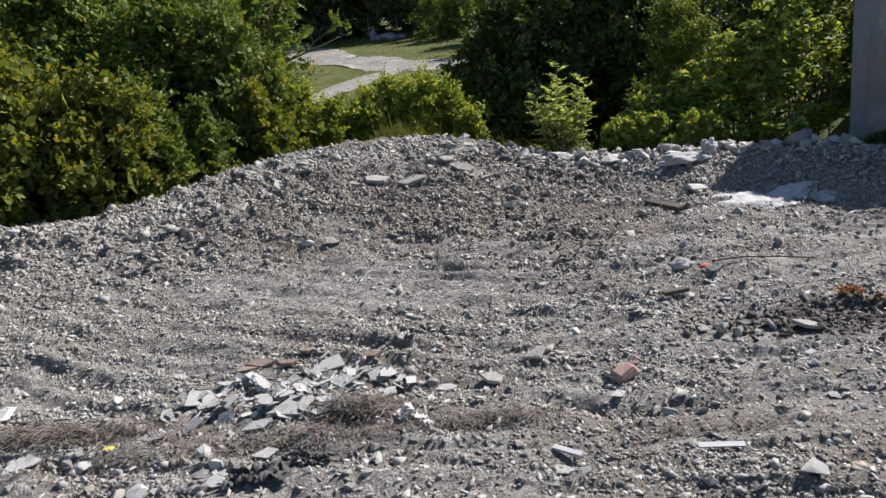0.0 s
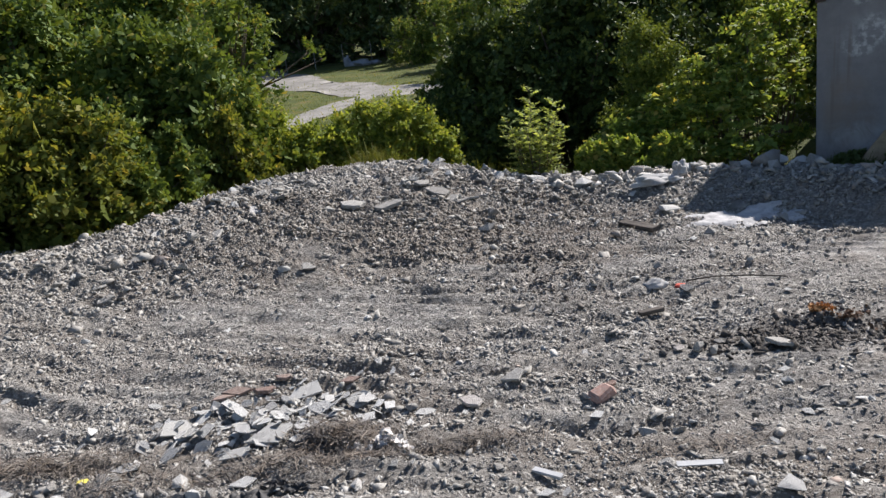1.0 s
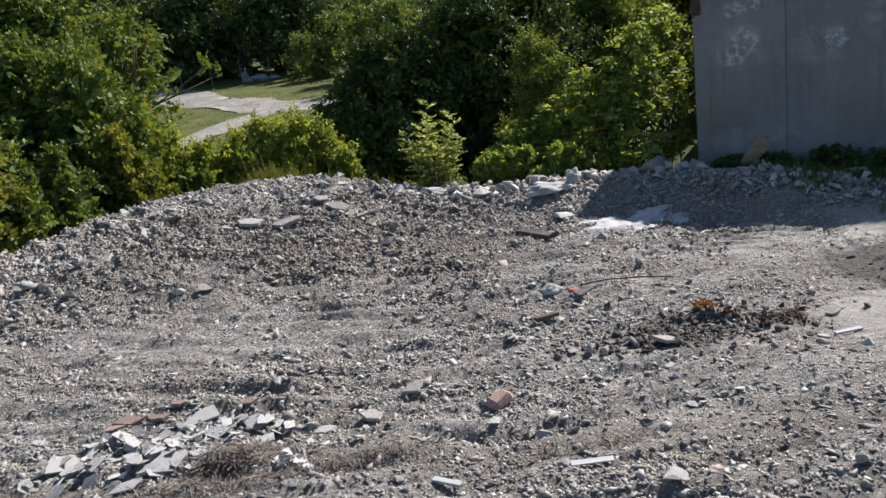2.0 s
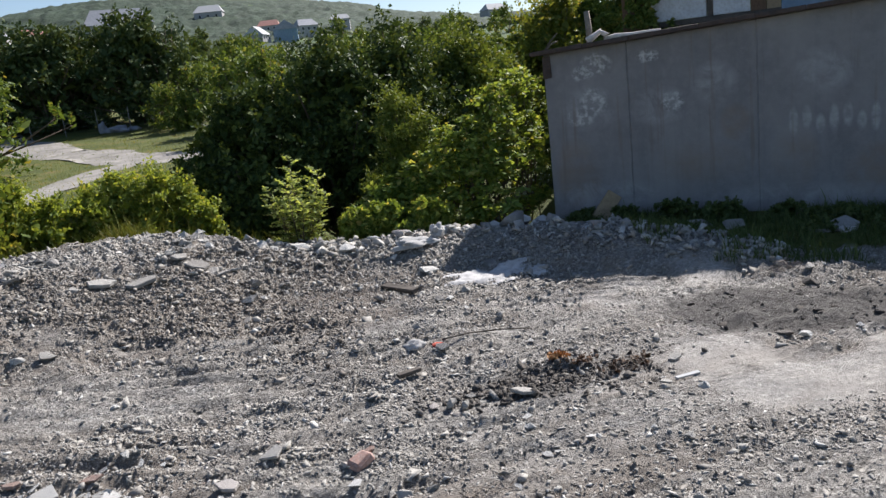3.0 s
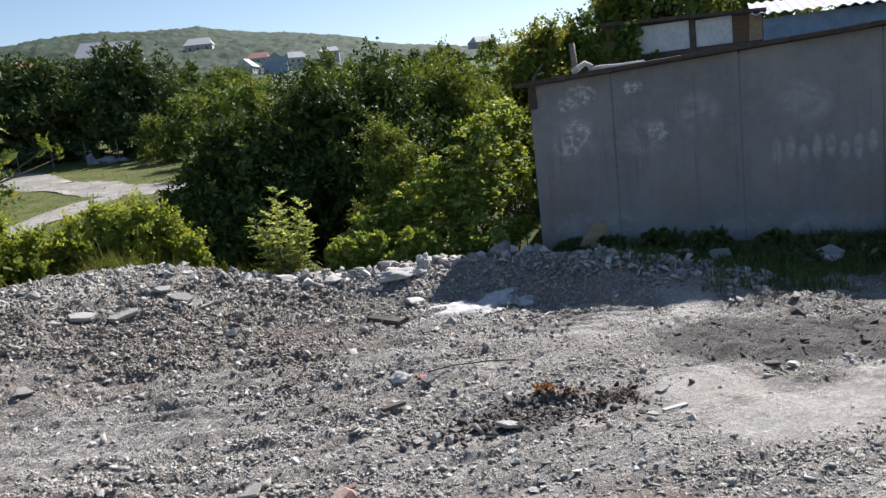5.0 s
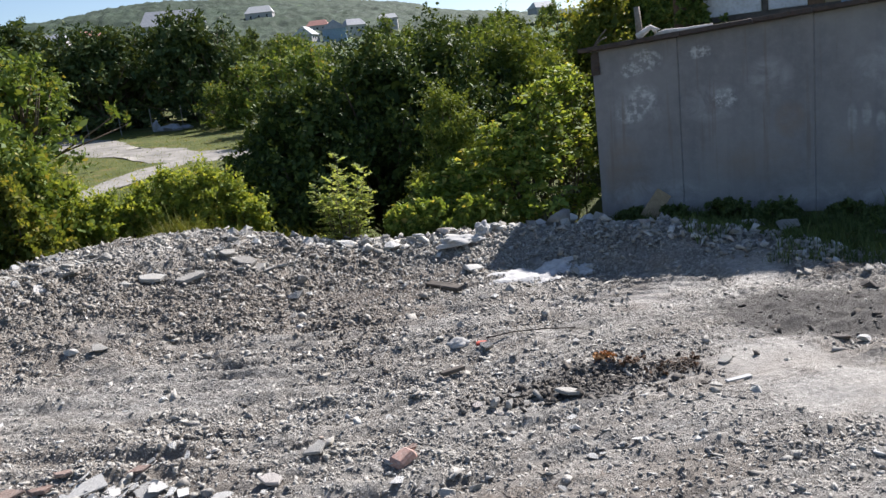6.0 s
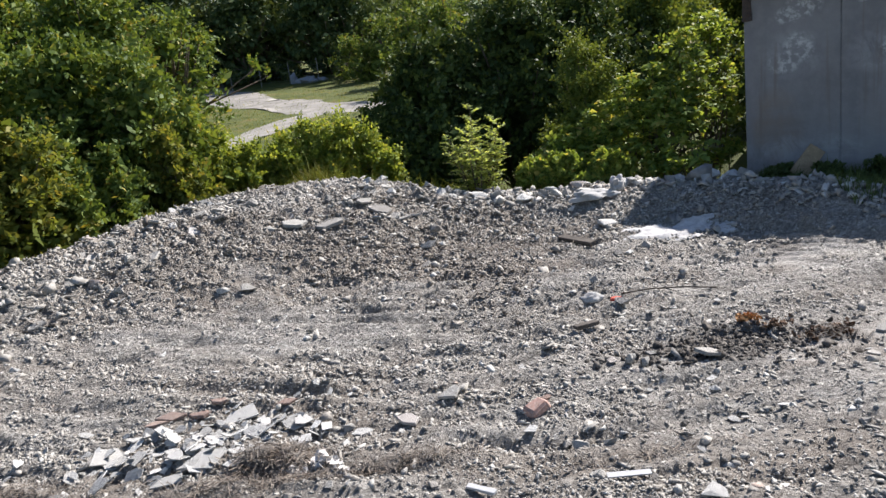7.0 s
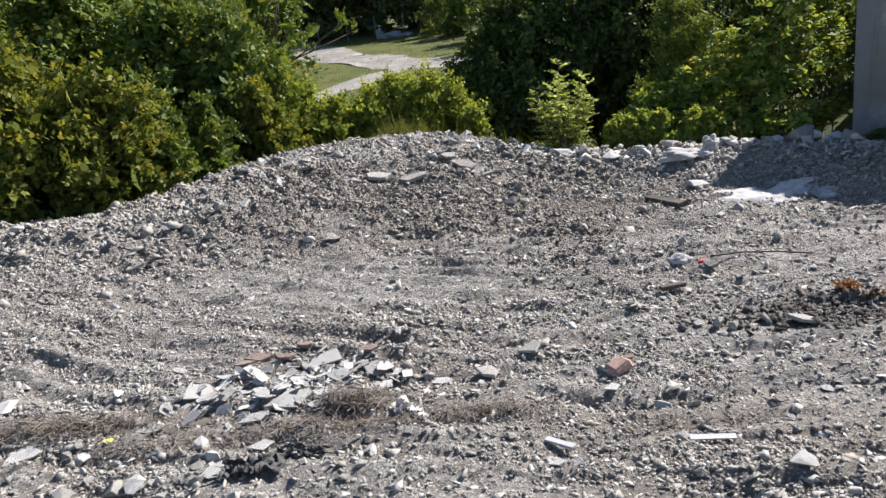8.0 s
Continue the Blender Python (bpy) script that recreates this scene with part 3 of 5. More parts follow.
def land(x, y, fine=True):
    """The ground's height."""
    x, y = np.asarray(x, float), np.asarray(y, float)
    az, r = np.degrees(np.arctan2(x, y)), np.hypot(x, y) + 1e-6
    base = -0.04 * np.clip(x, -3, 4) * np.clip(y - 2.5, 0, 4) / 2.5
    top, rc = np.interp(az, CREST[:, 0], CREST[:, 2]), np.interp(az, CREST[:, 0], CREST[:, 1])
    rt = np.interp(az, TOE[:, 0], TOE[:, 1])
    wob = 0.25 * vnoise(x * 0.9, y * 0.9, 5)
    rise = step(rt + wob, rc, r)
    z = base * (1 - rise) + top * rise
    far = np.interp(r, VALLEY[:, 0], VALLEY[:, 1])
    peak = r * np.tan(np.radians(np.interp(az, HILL[:, 0], HILL[:, 1]))) + 1.7
    far = far + (peak - far) * step(230, 520, r) * np.where(r > 520, 520 / r, 1)
    yard = -0.14
    w = np.maximum(1 - step(20, 30, az), step(22, 45, r))
    w = np.where((np.abs(az) > 75), step(22, 45, r), w)
    behind = yard + (far - yard) * w
    z = z + (behind - z) * step(rc + 0.15, rc + np.where(az > 20, 0.9, 3.8), r)
    if fine:
        loose = 1 - step(rc + 0.6, rc + 2.0, r)
        heap = step(rt - 1.2, rt + 0.8, r)
        patch = np.clip(0.95 + 0.6 * streaks(x, y), 0.6, 1.6)
        smooth = 1 - 0.7 * np.clip(dusty(x, y) * 1.3, 0, 1)
        rough = (0.5 * patch + 0.3 * heap) * smooth * (1 - 0.2 * rolled_flat(x, y))
        wet = dark_soil(x, y)
        rough = rough * (1 - 0.5 * wet)
        z = z + loose * (0.030 * fbm(x * 1.3, y * 1.3, 3, 11) + 0.011 * smooth * fbm(x * 5, y * 5, 5, 12) + 0.010 * rough * fbm(x * 14, y * 14, 4, 13))
        lumps = (0.1 + 0.9 * heap) * (0.05 * clods(x, y, 0.30, 40, 0.4) + 0.038 * clods(x, y, 0.17, 50, 0.6))
        turn_r, turn_a = np.hypot(x - 1.6, y - 12.0), np.arctan2(x - 1.6, 12.0 - y)
        broken = np.clip(0.75 + 0.6 * fbm(x * 1.7, y * 1.7, 3, 68) + 0.35 * heap, 0.25, 1.5)
        drawn = 0.016 * shards(turn_a * 8.5 / 2.2, turn_r, 0.12, 66) + 0.010 * shards(turn_a * 8.5 / 1.6, turn_r, 0.065, 67)
        crumbs = 0.018 * heap * shards(x, y, 0.16, 60) + 0.008 * shards(x, y, 0.05, 65) + 0.012 * clods(x, y, 0.06, 62, 0.6) + drawn
        crumbs = crumbs * broken
        z = z + loose * rough * (lumps + crumbs)
        rad, ang = np.hypot(x - 1.6, y - 12.0), np.arctan2(x - 1.6, 12.0 - y)
        bank = (1 - 0.5 * heap) * (1 - 0.4 * rolled_flat(x, y)) * (0.6 + 0.4 * step(3.0, 5.5, r))
        z = z + loose * smooth * bank * (0.018 * np.tanh(2.4 * ledges(x, y)) + 0.012 * fbm(rad * 8, ang * 8.0, 4, 78) + 0.012 * np.tanh(3 * fbm(rad * 9, ang * 24, 3, 77)))
        z = z + loose * smooth * (0.015 + 0.006 * rolled_flat(x, y)) * lines(x, y)
        # tread marks of a tracked machine
        tread = np.exp(-(((x - 3.35) / 0.9) ** 2 + ((y - 5.95) / 0.42) ** 2) ** 2)
        z = z + 0.032 * tread * np.maximum(0, np.sin(38 * (0.55 * x + 0.84 * y) + 2.0 * vnoise(x * 2, y * 2, 75)))
        # wheel ruts that sweep round the yard
        for rad, wide, deep, a0, a1 in RUTS:
            d = np.hypot(x - 1.6, y - 12.0) - rad - 0.05 * vnoise(x * 1.1, y * 1.1, 70) - 0.035 * fbm(x * 7, y * 7, 3, 72)
            aa = np.degrees(np.arctan2(x - 1.6, 12.0 - y))
            on = step(a0 - 3, a0 + 3, aa) * (1 - step(a1 - 3, a1 + 3, aa))
            torn = np.clip(0.85 + 0.4 * fbm(x * 2.5, y * 2.5, 2, 71), 0.35, 1.15)
            scarp = -np.tanh(d / 0.07) * np.exp(-np.abs(d) / (2.0 * wide))
            z = z + on * loose * (1 - 0.8 * heap) * smooth * (0.6 + 0.4 * step(3.2, 5.0, r)) * deep * torn * scarp
    return z


RUTS = [(7.55, 0.06, 0.03, -36, -5), (7.94, 0.05, 0.05, -34, -17), (8.29, 0.05, 0.05, -27, -16), (8.5, 0.06, 0.03, -40, 12), (8.9, 0.07, 0.05, -10, 24),
        (9.2, 0.06, 0.055, -4, 28), (9.5, 0.06, 0.04, -2, 26), (8.1, 0.05, 0.03, 12, 30),
        (7.78, 0.05, 0.03, -38, -12), (7.2, 0.05, 0.035, -40, -22), (8.68, 0.05, 0.035, -22, 0), (9.05, 0.05, 0.035, 6, 26), (9.35, 0.05, 0.04, -12, 14)]


def polar(az, r):
    return r * math.sin(radians(az)), r * math.cos(radians(az))


def spread(lo, hi, a, b, fine, grow):
    """Coordinates, fine between a and b, ever wider out to lo and hi."""
    mid = list(np.arange(a, b, fine))
    out, s, x = [], fine, b
    while x < hi:
        out.append(x)
        s *= grow
        x += s
    back, s, x = [], fine, a
    while x > lo:
        s *= grow
        x -= s
        back.append(x)
    return np.array(back[::-1] + mid + out)


def build_ground():
    gx, gy = spread(-2500, 2500, -5.2, 6.4, 0.0165, 1.1), [2.1]
    while gy[-1] < 9.4:
        gy.append(gy[-1] + 0.0125 + 0.0026 * (gy[-1] - 2.1))
    tail = spread(-2500, 2500, 2.1, 9.4, 0.03, 1.1)
    gy = np.concatenate([tail[tail < 2.08], gy, tail[tail > 9.43]])
    X, Y = np.meshgrid(gx, gy)
    x, y = X.ravel(), Y.ravel()
    z = land(x, y)
    n, m = len(gx), len(gy)
    i = np.arange(n * m).reshape(m, n)
    faces = np.stack([i[:-1, :-1], i[:-1, 1:], i[1:, 1:], i[1:, :-1]], -1).reshape(-1, 4)
    ob = link_mesh("ground", np.stack([x, y, z], 1), faces, GROUND)
    az, r = np.degrees(np.arctan2(x, y)), np.hypot(x, y)
    rc = np.interp(az, CREST[:, 0], CREST[:, 1])
    edge = 0.5 * fbm(x * 1.7, y * 1.7, 3, 90)
    grass = step(rc + 0.5, rc + 1.3, r + edge)
    # the strip of turf under the garage wall
    turf = step(0.25, 0.6, 0.643 * (x - 4.745) + 0.766 * (y - 9.087) + 0.6 + 1.9 * step(4.85, 5.5, x) + 0.5 * edge) * step(4.3, 5.0, x + 0.4 * edge)
    n1 = fbm(x * 1.5, y * 1.5, 4, 91)
    dust, dark = dusty(x, y, True), dark_soil(x, y)
    brown = np.clip(0.9 * np.exp(-((x - 0.3) / 1.6) ** 2 - ((y - 6.9) / 0.9) ** 2) + 0.8 * np.exp(-((x + 0.3) / 1.1) ** 2 - ((y - 3.7) / 0.5) ** 2) + 0.6 * np.exp(-((x + 1.6) / 1.2) ** 2 - ((y - 3.05) / 0.3) ** 2) + 0.5 * np.exp(-((x - 1.0) / 1.2) ** 2 - ((y - 2.9) / 0.4) ** 2) + 0.35 * step(5.3, 6.6, r) * (x < 2.6) + 0.4 * n1 + 0.35 * streaks(x, y) - 0.3 * np.tanh(3 * ledges(x, y)) - 0.4 * lines(x, y), 0, 0.85)
    woods = step(75, 120, r)
    for name, vals in (("grass", np.maximum(grass, turf)), ("dust", dust), ("dark", dark), ("brown", brown), ("woods", woods)):
        ob.data.attributes.new(name, "FLOAT", "POINT").data.foreach_set("value", vals.astype(np.float32))
    return tagged(ob, "grey bulldozed earth and rubble with wheel ruts, turning to grass", "ground", kind="structure")


build_ground()


def build_track(line, wide, seed):
    """A worn gravel track draped over the valley floor."""
    P = [Vector((x, y)) for x, y in line]
    pts = []
    for a, b in zip(P[:-1], P[1:]):
        for k in range(12):
            pts.append(a.lerp(b, k / 12))
    pts.append(P[-1])
    for _ in range(6):
        pts = [pts[0]] + [(pts[k - 1] + 2 * pts[k] + pts[k + 1]) / 4 for k in range(1, len(pts) - 1)] + [pts[-1]]
    rnd = random.Random(seed)
    V, F, cols = [], [], 7
    for k, p in enumerate(pts):
        d = (pts[min(k + 1, len(pts) - 1)] - pts[max(k - 1, 0)]).normalized()
        s = Vector((-d.y, d.x))
        for c in range(cols):
            o = (c / (cols - 1) - 0.5) * wide * (1 + 0.5 * (c in (0, cols - 1)) * float(vnoise(np.array([k * 0.23 + 40.0 * c]), np.array([seed * 3.1]), 3)[0]))
            q = p + s * o
            z = float(land(np.array([q.x]), np.array([q.y]), False)[0])
            V.append((q.x, q.y, z + 0.03 - 0.06 * (abs(o) > 0.45 * wide) + 0.015 * rnd.random()))
    for k in range(len(pts) - 1):
        for c in range(cols - 1):
            a = k * cols + c
            F.append((a, a + 1, a + 1 + cols, a + cols))
    return tagged(link_mesh("gravel_track", V, F, ROAD, smooth=True), "pale gravel track worn through grass", "track", kind="structure")


build_track([(-17.5, 84), (-15.0, 72), (-11.2, 60.5), (-7.6, 51.5), (-3.4, 43.0), (0.6, 39.6), (5.0, 38)], 4.2, 1)
build_track([(-1.9, 41.0), (-3.9, 37.5), (-4.9, 31.0), (-5.8, 27.0), (-7.2, 22.0)], 1.9, 2)


# ---- garage and shed ----
GAR = pose(4.745, 9.087, 0, 0, 0, -40)
JOINTS = (0.0, 1.07, 2.59, 4.11, 5.63, 7.15, 8.67)


def eave(s):
    return 2.04 + 0.049 * s


def slab(bm, s0, s1, y0, y1, z0, top, bevel=0.008):
    """A box whose top follows the slope of the eave."""
    box(bm, s0, s1, y0, y1, z0, 1.0, 0)
    for v in bm.verts:
        if abs(v.co.z - 1.0) < 1e-5:
            v.co.z = top(v.co.x)
    if bevel:
        bmesh.ops.bevel(bm, geom=list(bm.edges), offset=bevel, segments=1, affect="EDGES")
    return bm


def build_garage():
    g = holder("garage", GAR, "low concrete panel garage with stained grey wall and flat felt roof", "garage")
    for k, (a, b) in enumerate(zip(JOINTS[:-1], JOINTS[1:])):
        bm = slab(bmesh.new(), a + 0.003, b - 0.003, 0.004 * (k % 3), 0.16, -0.5, eave)
        part("wall_panel", bm, CONCRETE, g)
    part("joint_filler", slab(bmesh.new(), 0.02, 8.6, 0.016, 0.12, -0.5, lambda s: eave(s) - 0.02, 0), CONCRETE, g, "mortar behind the panel joints")
    for x0, x1 in ((0.0, 0.16), (8.51, 8.67)):
        part("side_wall", slab(bmesh.new(), x0, x1, 0.162, 5.5, -0.6, eave), CONCRETE, g)
    part("back_wall", slab(bmesh.new(), 0.162, 8.508, 5.34, 5.5, -0.6, eave), CONCRETE, g)
    bm = bmesh.new()
    box(bm, -0.12, 8.8, -0.10, 5.6, 0, 0.05)
    for v in bm.verts:
        v.co.z += eave(v.co.x) + 0.004
    bmesh.ops.bevel(bm, geom=list(bm.edges), offset=0.01, segments=1, affect="EDGES")
    part("roof", bm, ROOF, g, "grey felt roof slab")
    rnd = random.Random(4)
    s = -0.14
    while s < 8.7:
        w = rnd.uniform(0.5, 1.3)
        bm = bmesh.new()
        box(bm, s, s + w - 0.01, -0.135, -0.102, 0, 0.055, 0.006, int(s * 9), 0.008)
        for v in bm.verts:
            v.co.z += eave(v.co.x) + 0.002
        part("eave_board", bm, RUST, g, "rusty dark eave strip")
        s += w
    bm = bmesh.new()
    box(bm, -0.005, 0.10, -0.03, -0.002, 1.74, 2.02, 0.006, 3, 0.012)
    part("corner_patch", bm, RUST, g, "rust-brown corner patch under the eave")
    return g


build_garage()


def in_yard(x, y, z, *turn):
    return GAR @ pose(x, y, z, *turn)


def build_shed():
    d = 3.5
    h = holder("shed", in_yard(0, d, 2.1), "lean shed of peeling white boards and blue sheet above the garage", "shed")

    def panel(name, a, b, z0, z1, mat, label="", y0=0.0, y1=0.04, seed=0):
        bm = bmesh.new()
        box(bm, a, b, y0, y1, z0, z1, 0.006, seed, 0.006)
        return part(name, bm, mat, h, label)

    panel("white_board", 1.02, 1.89, 0.31, 0.76, WHITE, "peeling white board")
    panel("white_board", 1.99, 2.54, 0.31, 0.74, WHITE, "peeling white board", seed=1)
    panel("board", 0.55, 1.0, 0.1, 0.80, BROWN, "dark weathered board")
    panel("post", 1.90, 1.98, 0.1, 0.82, DARKWOOD, "", -0.03, 0.06)
    panel("board", 2.55, 2.78, 0.2, 0.77, BROWN, "dark brown weathered board", seed=2)
    panel("board", 2.79, 2.99, 0.2, 0.76, TAN, "rust-tan board", seed=3)
    panel("sill", 0.9, 3.0, 0.22, 0.30, DARKWOOD, "", -0.06, 0.06)
    panel("blue_sheet", 3.0, 6.8, 0.05, 0.62, BLUE, "faded blue painted sheet wall", seed=4)
    bm = bmesh.new()
    box(bm, 0.45, 3.05, -0.16, 2.2, 0.80, 0.86, 0.008)
    for v in bm.verts:
        v.co.z += 0.055 - 0.045 * v.co.x
    part("flat_roof", bm, RUST, h, "dark sagging roof edge")
    # corrugated roof: crests run down to the eave
    V, F = [], []
    n = 8 * 28
    for k in range(n + 1):
        x = 2.82 + 0.02 * k
        w = 0.017 * math.cos(2 * math.pi * k / 8)
        for y, z in ((-0.28, 0.69), (2.0, 1.05)):
            for t in (0, -0.012):
                V.append((x, y, z - 0.035 * (x - 2.8) + w + t))
    for k in range(n):
        a, b = 4 * k, 4 * k + 4
        F += [(a, b, b + 2, a + 2), (a + 1, a + 3, b + 3, b + 1), (a, a + 1, b + 1, b), (a + 2, b + 2, b + 3, a + 3)]
    link_mesh("corrugated_roof", V, F, SLATE, h, "pale grey corrugated cement roof")
    bm = bmesh.new()
    box(bm, 3.9, 7.4, 1.4, 4.0, 0.95, 1.0, 0.01)
    for v in bm.verts:
        v.co.z += 0.10 * (v.co.x - 3.9) + 0.06
    part("metal_roof", bm, ROOF_GREY, h, "pale grey sheet metal roof")
    part("gable", box(bmesh.new(), 4.2, 7.3, 1.5, 1.56, 0.2, 0.98, 0.01), DARKWOOD, h, "dark boarded gable")
    # legs that carry the shed on the garage roof
    for x in (0.6, 3.2, 6.4):
        for y in (0.02, 1.9):
            panel("leg", x, x + 0.08, eave(x) + 0.055 - 2.1, 0.4, DARKWOOD, "", y, y + 0.08)
    return h


build_shed()


# ---- greenery ----
def blades(name, xs, ys, high, wide, seed, material, label, category, zs=None, tilt=0.35):
    rng = np.random.default_rng(seed)
    n = len(xs)
    z = land(xs, ys) if zs is None else zs
    a = rng.uniform(0, 6.283, n)
    h = high * np.exp(rng.normal(0, 0.35, n))
    dx, dy = np.cos(a), np.sin(a)
    lx, ly = rng.normal(0, tilt, n) * h, rng.normal(0, tilt, n) * h
    w = wide * rng.uniform(0.6, 1.4, n)
    p = np.stack([xs, ys, z - 0.02], 1)
    side = np.stack([dx * w, dy * w, 0 * w], 1)
    mid = p + np.stack([lx * 0.35, ly * 0.35, h * 0.6], 1)
    tip = p + np.stack([lx, ly, h], 1)
    V = np.stack([p - side, p + side, mid + side * 0.8, mid - side * 0.8, tip], 1).reshape(-1, 3)
    k = 5 * np.arange(n)
    T = np.concatenate([np.stack([k, k + 1, k + 2], 1), np.stack([k, k + 2, k + 3], 1), np.stack([k + 3, k + 2, k + 4], 1)])
    return tagged(link_mesh(name, V, T, material), label, category, kind="stuff")


def at(az, r):
    return polar(az, r)


def shrubs():
    green, yellow, dark = "dense green leafy shrub behind the rubble heap", "yellow-green leafy bush beside the rubble heap", "tall tree darkened by its own shade"
    # (degrees, metres, width, height, leaves, leaf size, material, label, clumps, category)
    rows = [
        (-35, 11.2, 3.6, 4.0, 17000, 0.065, LEAF_MID, green, 36, "bush"),
        (-30.5, 9.6, 2.4, 2.3, 11000, 0.064, LEAF_YELLOW, yellow, 34, "bush"),
        (-25.5, 9.3, 1.9, 1.75, 10000, 0.055, LEAF_YELLOW, yellow, 30, "bush"),
        (-22.0, 9.7, 1.5, 1.6, 7000, 0.055, LEAF_MID, green, 24, "bush"),
        (-31, 14.5, 4.2, 5.2, 17000, 0.075, LEAF_MID, green, 40, "tree"),
        (-25.5, 12.6, 3.6, 4.3, 18000, 0.075, LEAF_MID, green, 38, "tree"),
        (-20, 11.4, 2.9, 3.5, 17000, 0.07, LEAF_MID, green, 34, "bush"),
        (-16, 11.0, 2.2, 2.7, 14000, 0.065, LEAF_MID, green, 30, "bush"),
        (-38, 9.8, 2.8, 2.6, 11000, 0.065, LEAF_MID, green, 30, "bush"),
        (-13.4, 12.4, 1.7, 2.5, 10000, 0.065, LEAF_YELLOW, yellow, 26, "bush"),
        (-18.5, 9.9, 1.1, 1.2, 5000, 0.05, LEAF_MID, green, 18, "bush"),
        (-14.2, 10.3, 1.0, 1.3, 5000, 0.05, LEAF_YELLOW, yellow, 18, "bush"),
        (-17.5, 17.0, 4.0, 5.0, 14000, 0.09, LEAF_MID, green, 36, "tree"),
        (-23, 17.5, 4.5, 5.4, 15000, 0.09, LEAF_MID, green, 36, "tree"),
        (-29.5, 19, 5.5, 6.2, 15000, 0.10, LEAF_MID, green, 36, "tree"),
        (-46, 12, 4.5, 4.8, 12000, 0.08, LEAF_MID, green, 34, "tree"),
        (-11.6, 11.6, 1.3, 2.0, 7000, 0.042, LEAF_WEED, "low yellowish weedy bush behind the heap", 20, "bush"),
        (-9.2, 11.3, 1.4, 1.35, 6000, 0.042, LEAF_WEED, "low yellowish weedy bush behind the heap", 20, "bush"),
        (-6.8, 11.4, 1.5, 1.4, 6000, 0.042, LEAF_WEED, "low yellowish weedy bush behind the heap", 20, "bush"),
        (-4.2, 11.6, 1.5, 1.7, 7000, 0.042, LEAF_WEED, "low yellowish weedy bush behind the heap", 20, "bush"),
        (-1.8, 11.5, 1.5, 1.75, 6000, 0.042, LEAF_WEED, "low yellowish weedy bush behind the heap", 20, "bush"),
        (0.4, 11.4, 1.2, 1.5, 4500, 0.042, LEAF_WEED, "low yellowish weedy bush behind the heap", 20, "bush"),
        (1.6, 12.8, 2.4, 2.1, 11000, 0.06, LEAF_SHADED, "rounded shrub in shaded dark green below the trees", 28, "bush"),
        (5.5, 13.6, 2.8, 3.3, 17000, 0.07, LEAF_SHADED, dark, 34, "tree"),
        (11.0, 14.0, 3.6, 3.75, 23000, 0.062, LEAF_SHADED, dark, 44, "tree"),
        (16.5, 14.4, 4.0, 3.85, 23000, 0.062, LEAF_SHADED, dark, 42, "tree"),
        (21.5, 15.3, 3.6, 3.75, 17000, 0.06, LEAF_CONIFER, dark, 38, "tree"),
        (5.2, 12.4, 1.8, 1.9, 9000, 0.06, LEAF_SHADED, "rounded shrub in shaded dark green below the trees", 30, "bush"),
        (16.7, 11.3, 1.5, 2.65, 15000, 0.034, LEAF_CONIFER, "upright yellow-green shrub against dark trees", 24, "bush"),
        (27.8, 17.5, 2.6, 3.75, 15000, 0.07, LEAF_YELLOW, "sunlit climber-covered tree behind the garage", 36, "tree"),
        (30.4, 18.5, 2.6, 3.75, 13000, 0.075, LEAF_MID, "sunlit climber-covered tree behind the garage", 34, "tree"),
        (33.6, 19.5, 3.0, 4.6, 12000, 0.085, LEAF_YELLOW, "sunlit climber-covered tree behind the garage", 34, "tree"),
        (37, 21.0, 6.0, 6.0, 20000, 0.09, LEAF_MID, "leafy tree behind the garage and shed", 44, "tree"),
        (43.5, 22.0, 4.5, 5.2, 12000, 0.10, LEAF_MID, "leafy tree behind the garage and shed", 34, "tree"),
    ]
    for k, (az, r, w, h, n, s, mat, label, cl, cat) in enumerate(rows):
        x, y = at(az, r)
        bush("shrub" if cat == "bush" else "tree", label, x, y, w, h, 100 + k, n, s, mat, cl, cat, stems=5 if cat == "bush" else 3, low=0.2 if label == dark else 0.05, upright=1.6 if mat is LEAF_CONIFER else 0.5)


shrubs()


def build_vine():
    """A slope of climber that falls from the garage corner to the heap, in tumbled swags."""
    ox, oy = at(20, 10.8)
    h = holder("climbing_vine", pose(ox, oy, -0.6), "bright green climber spilling down beside the garage wall", "vine")
    rnd = random.Random(8)
    centres, radii, paths = [], [], []
    for k in range(230):
        u = rnd.random() ** 0.8
        az, top = 12.2 + 14.3 * u + rnd.uniform(-0.5, 0.2), 0.25 + 1.95 * u
        z = top * (1 - rnd.random() ** 1.3) - 0.25 * rnd.random()
        r = 9.55 + 0.75 * (z + 0.35) + 0.3 * rnd.random() + 0.9 * min(max((az - 24.2) / 1.6, 0), 1)
        x, y = at(az, r)
        q = rnd.uniform(0.06, 0.17)
        centres.append((x - ox, y - oy, z + 0.6 - q * 0.5)), radii.append((q * 1.3, q, q * 0.45))
        if k % 3 == 0:
            paths.append([(x - ox, y - oy + 0.3, 0.1, 0.015), (x - ox + 0.1, y - oy + 0.2, 0.3 + z * 0.5, 0.011), (x - ox, y - oy, z + 0.6, 0.005)])
    V, F = tubes(paths, 5)
    link_mesh("trunk", V, F, BARK, h, smooth=True)
    V, F = leaves([(a, b - 0.03, c + 0.05) for a, b, c in centres], radii, 7500, 0.056, 9, up=1.0, long=1.25, shell=0.55)
    V2, F2 = shoots(centres, radii, 4500, 0.05, 19, 0.28, 11, upward=0.0)
    link_mesh("crown", np.concatenate([V, V2]), np.concatenate([F, F2 + len(V)]), LEAF_VINE, h)


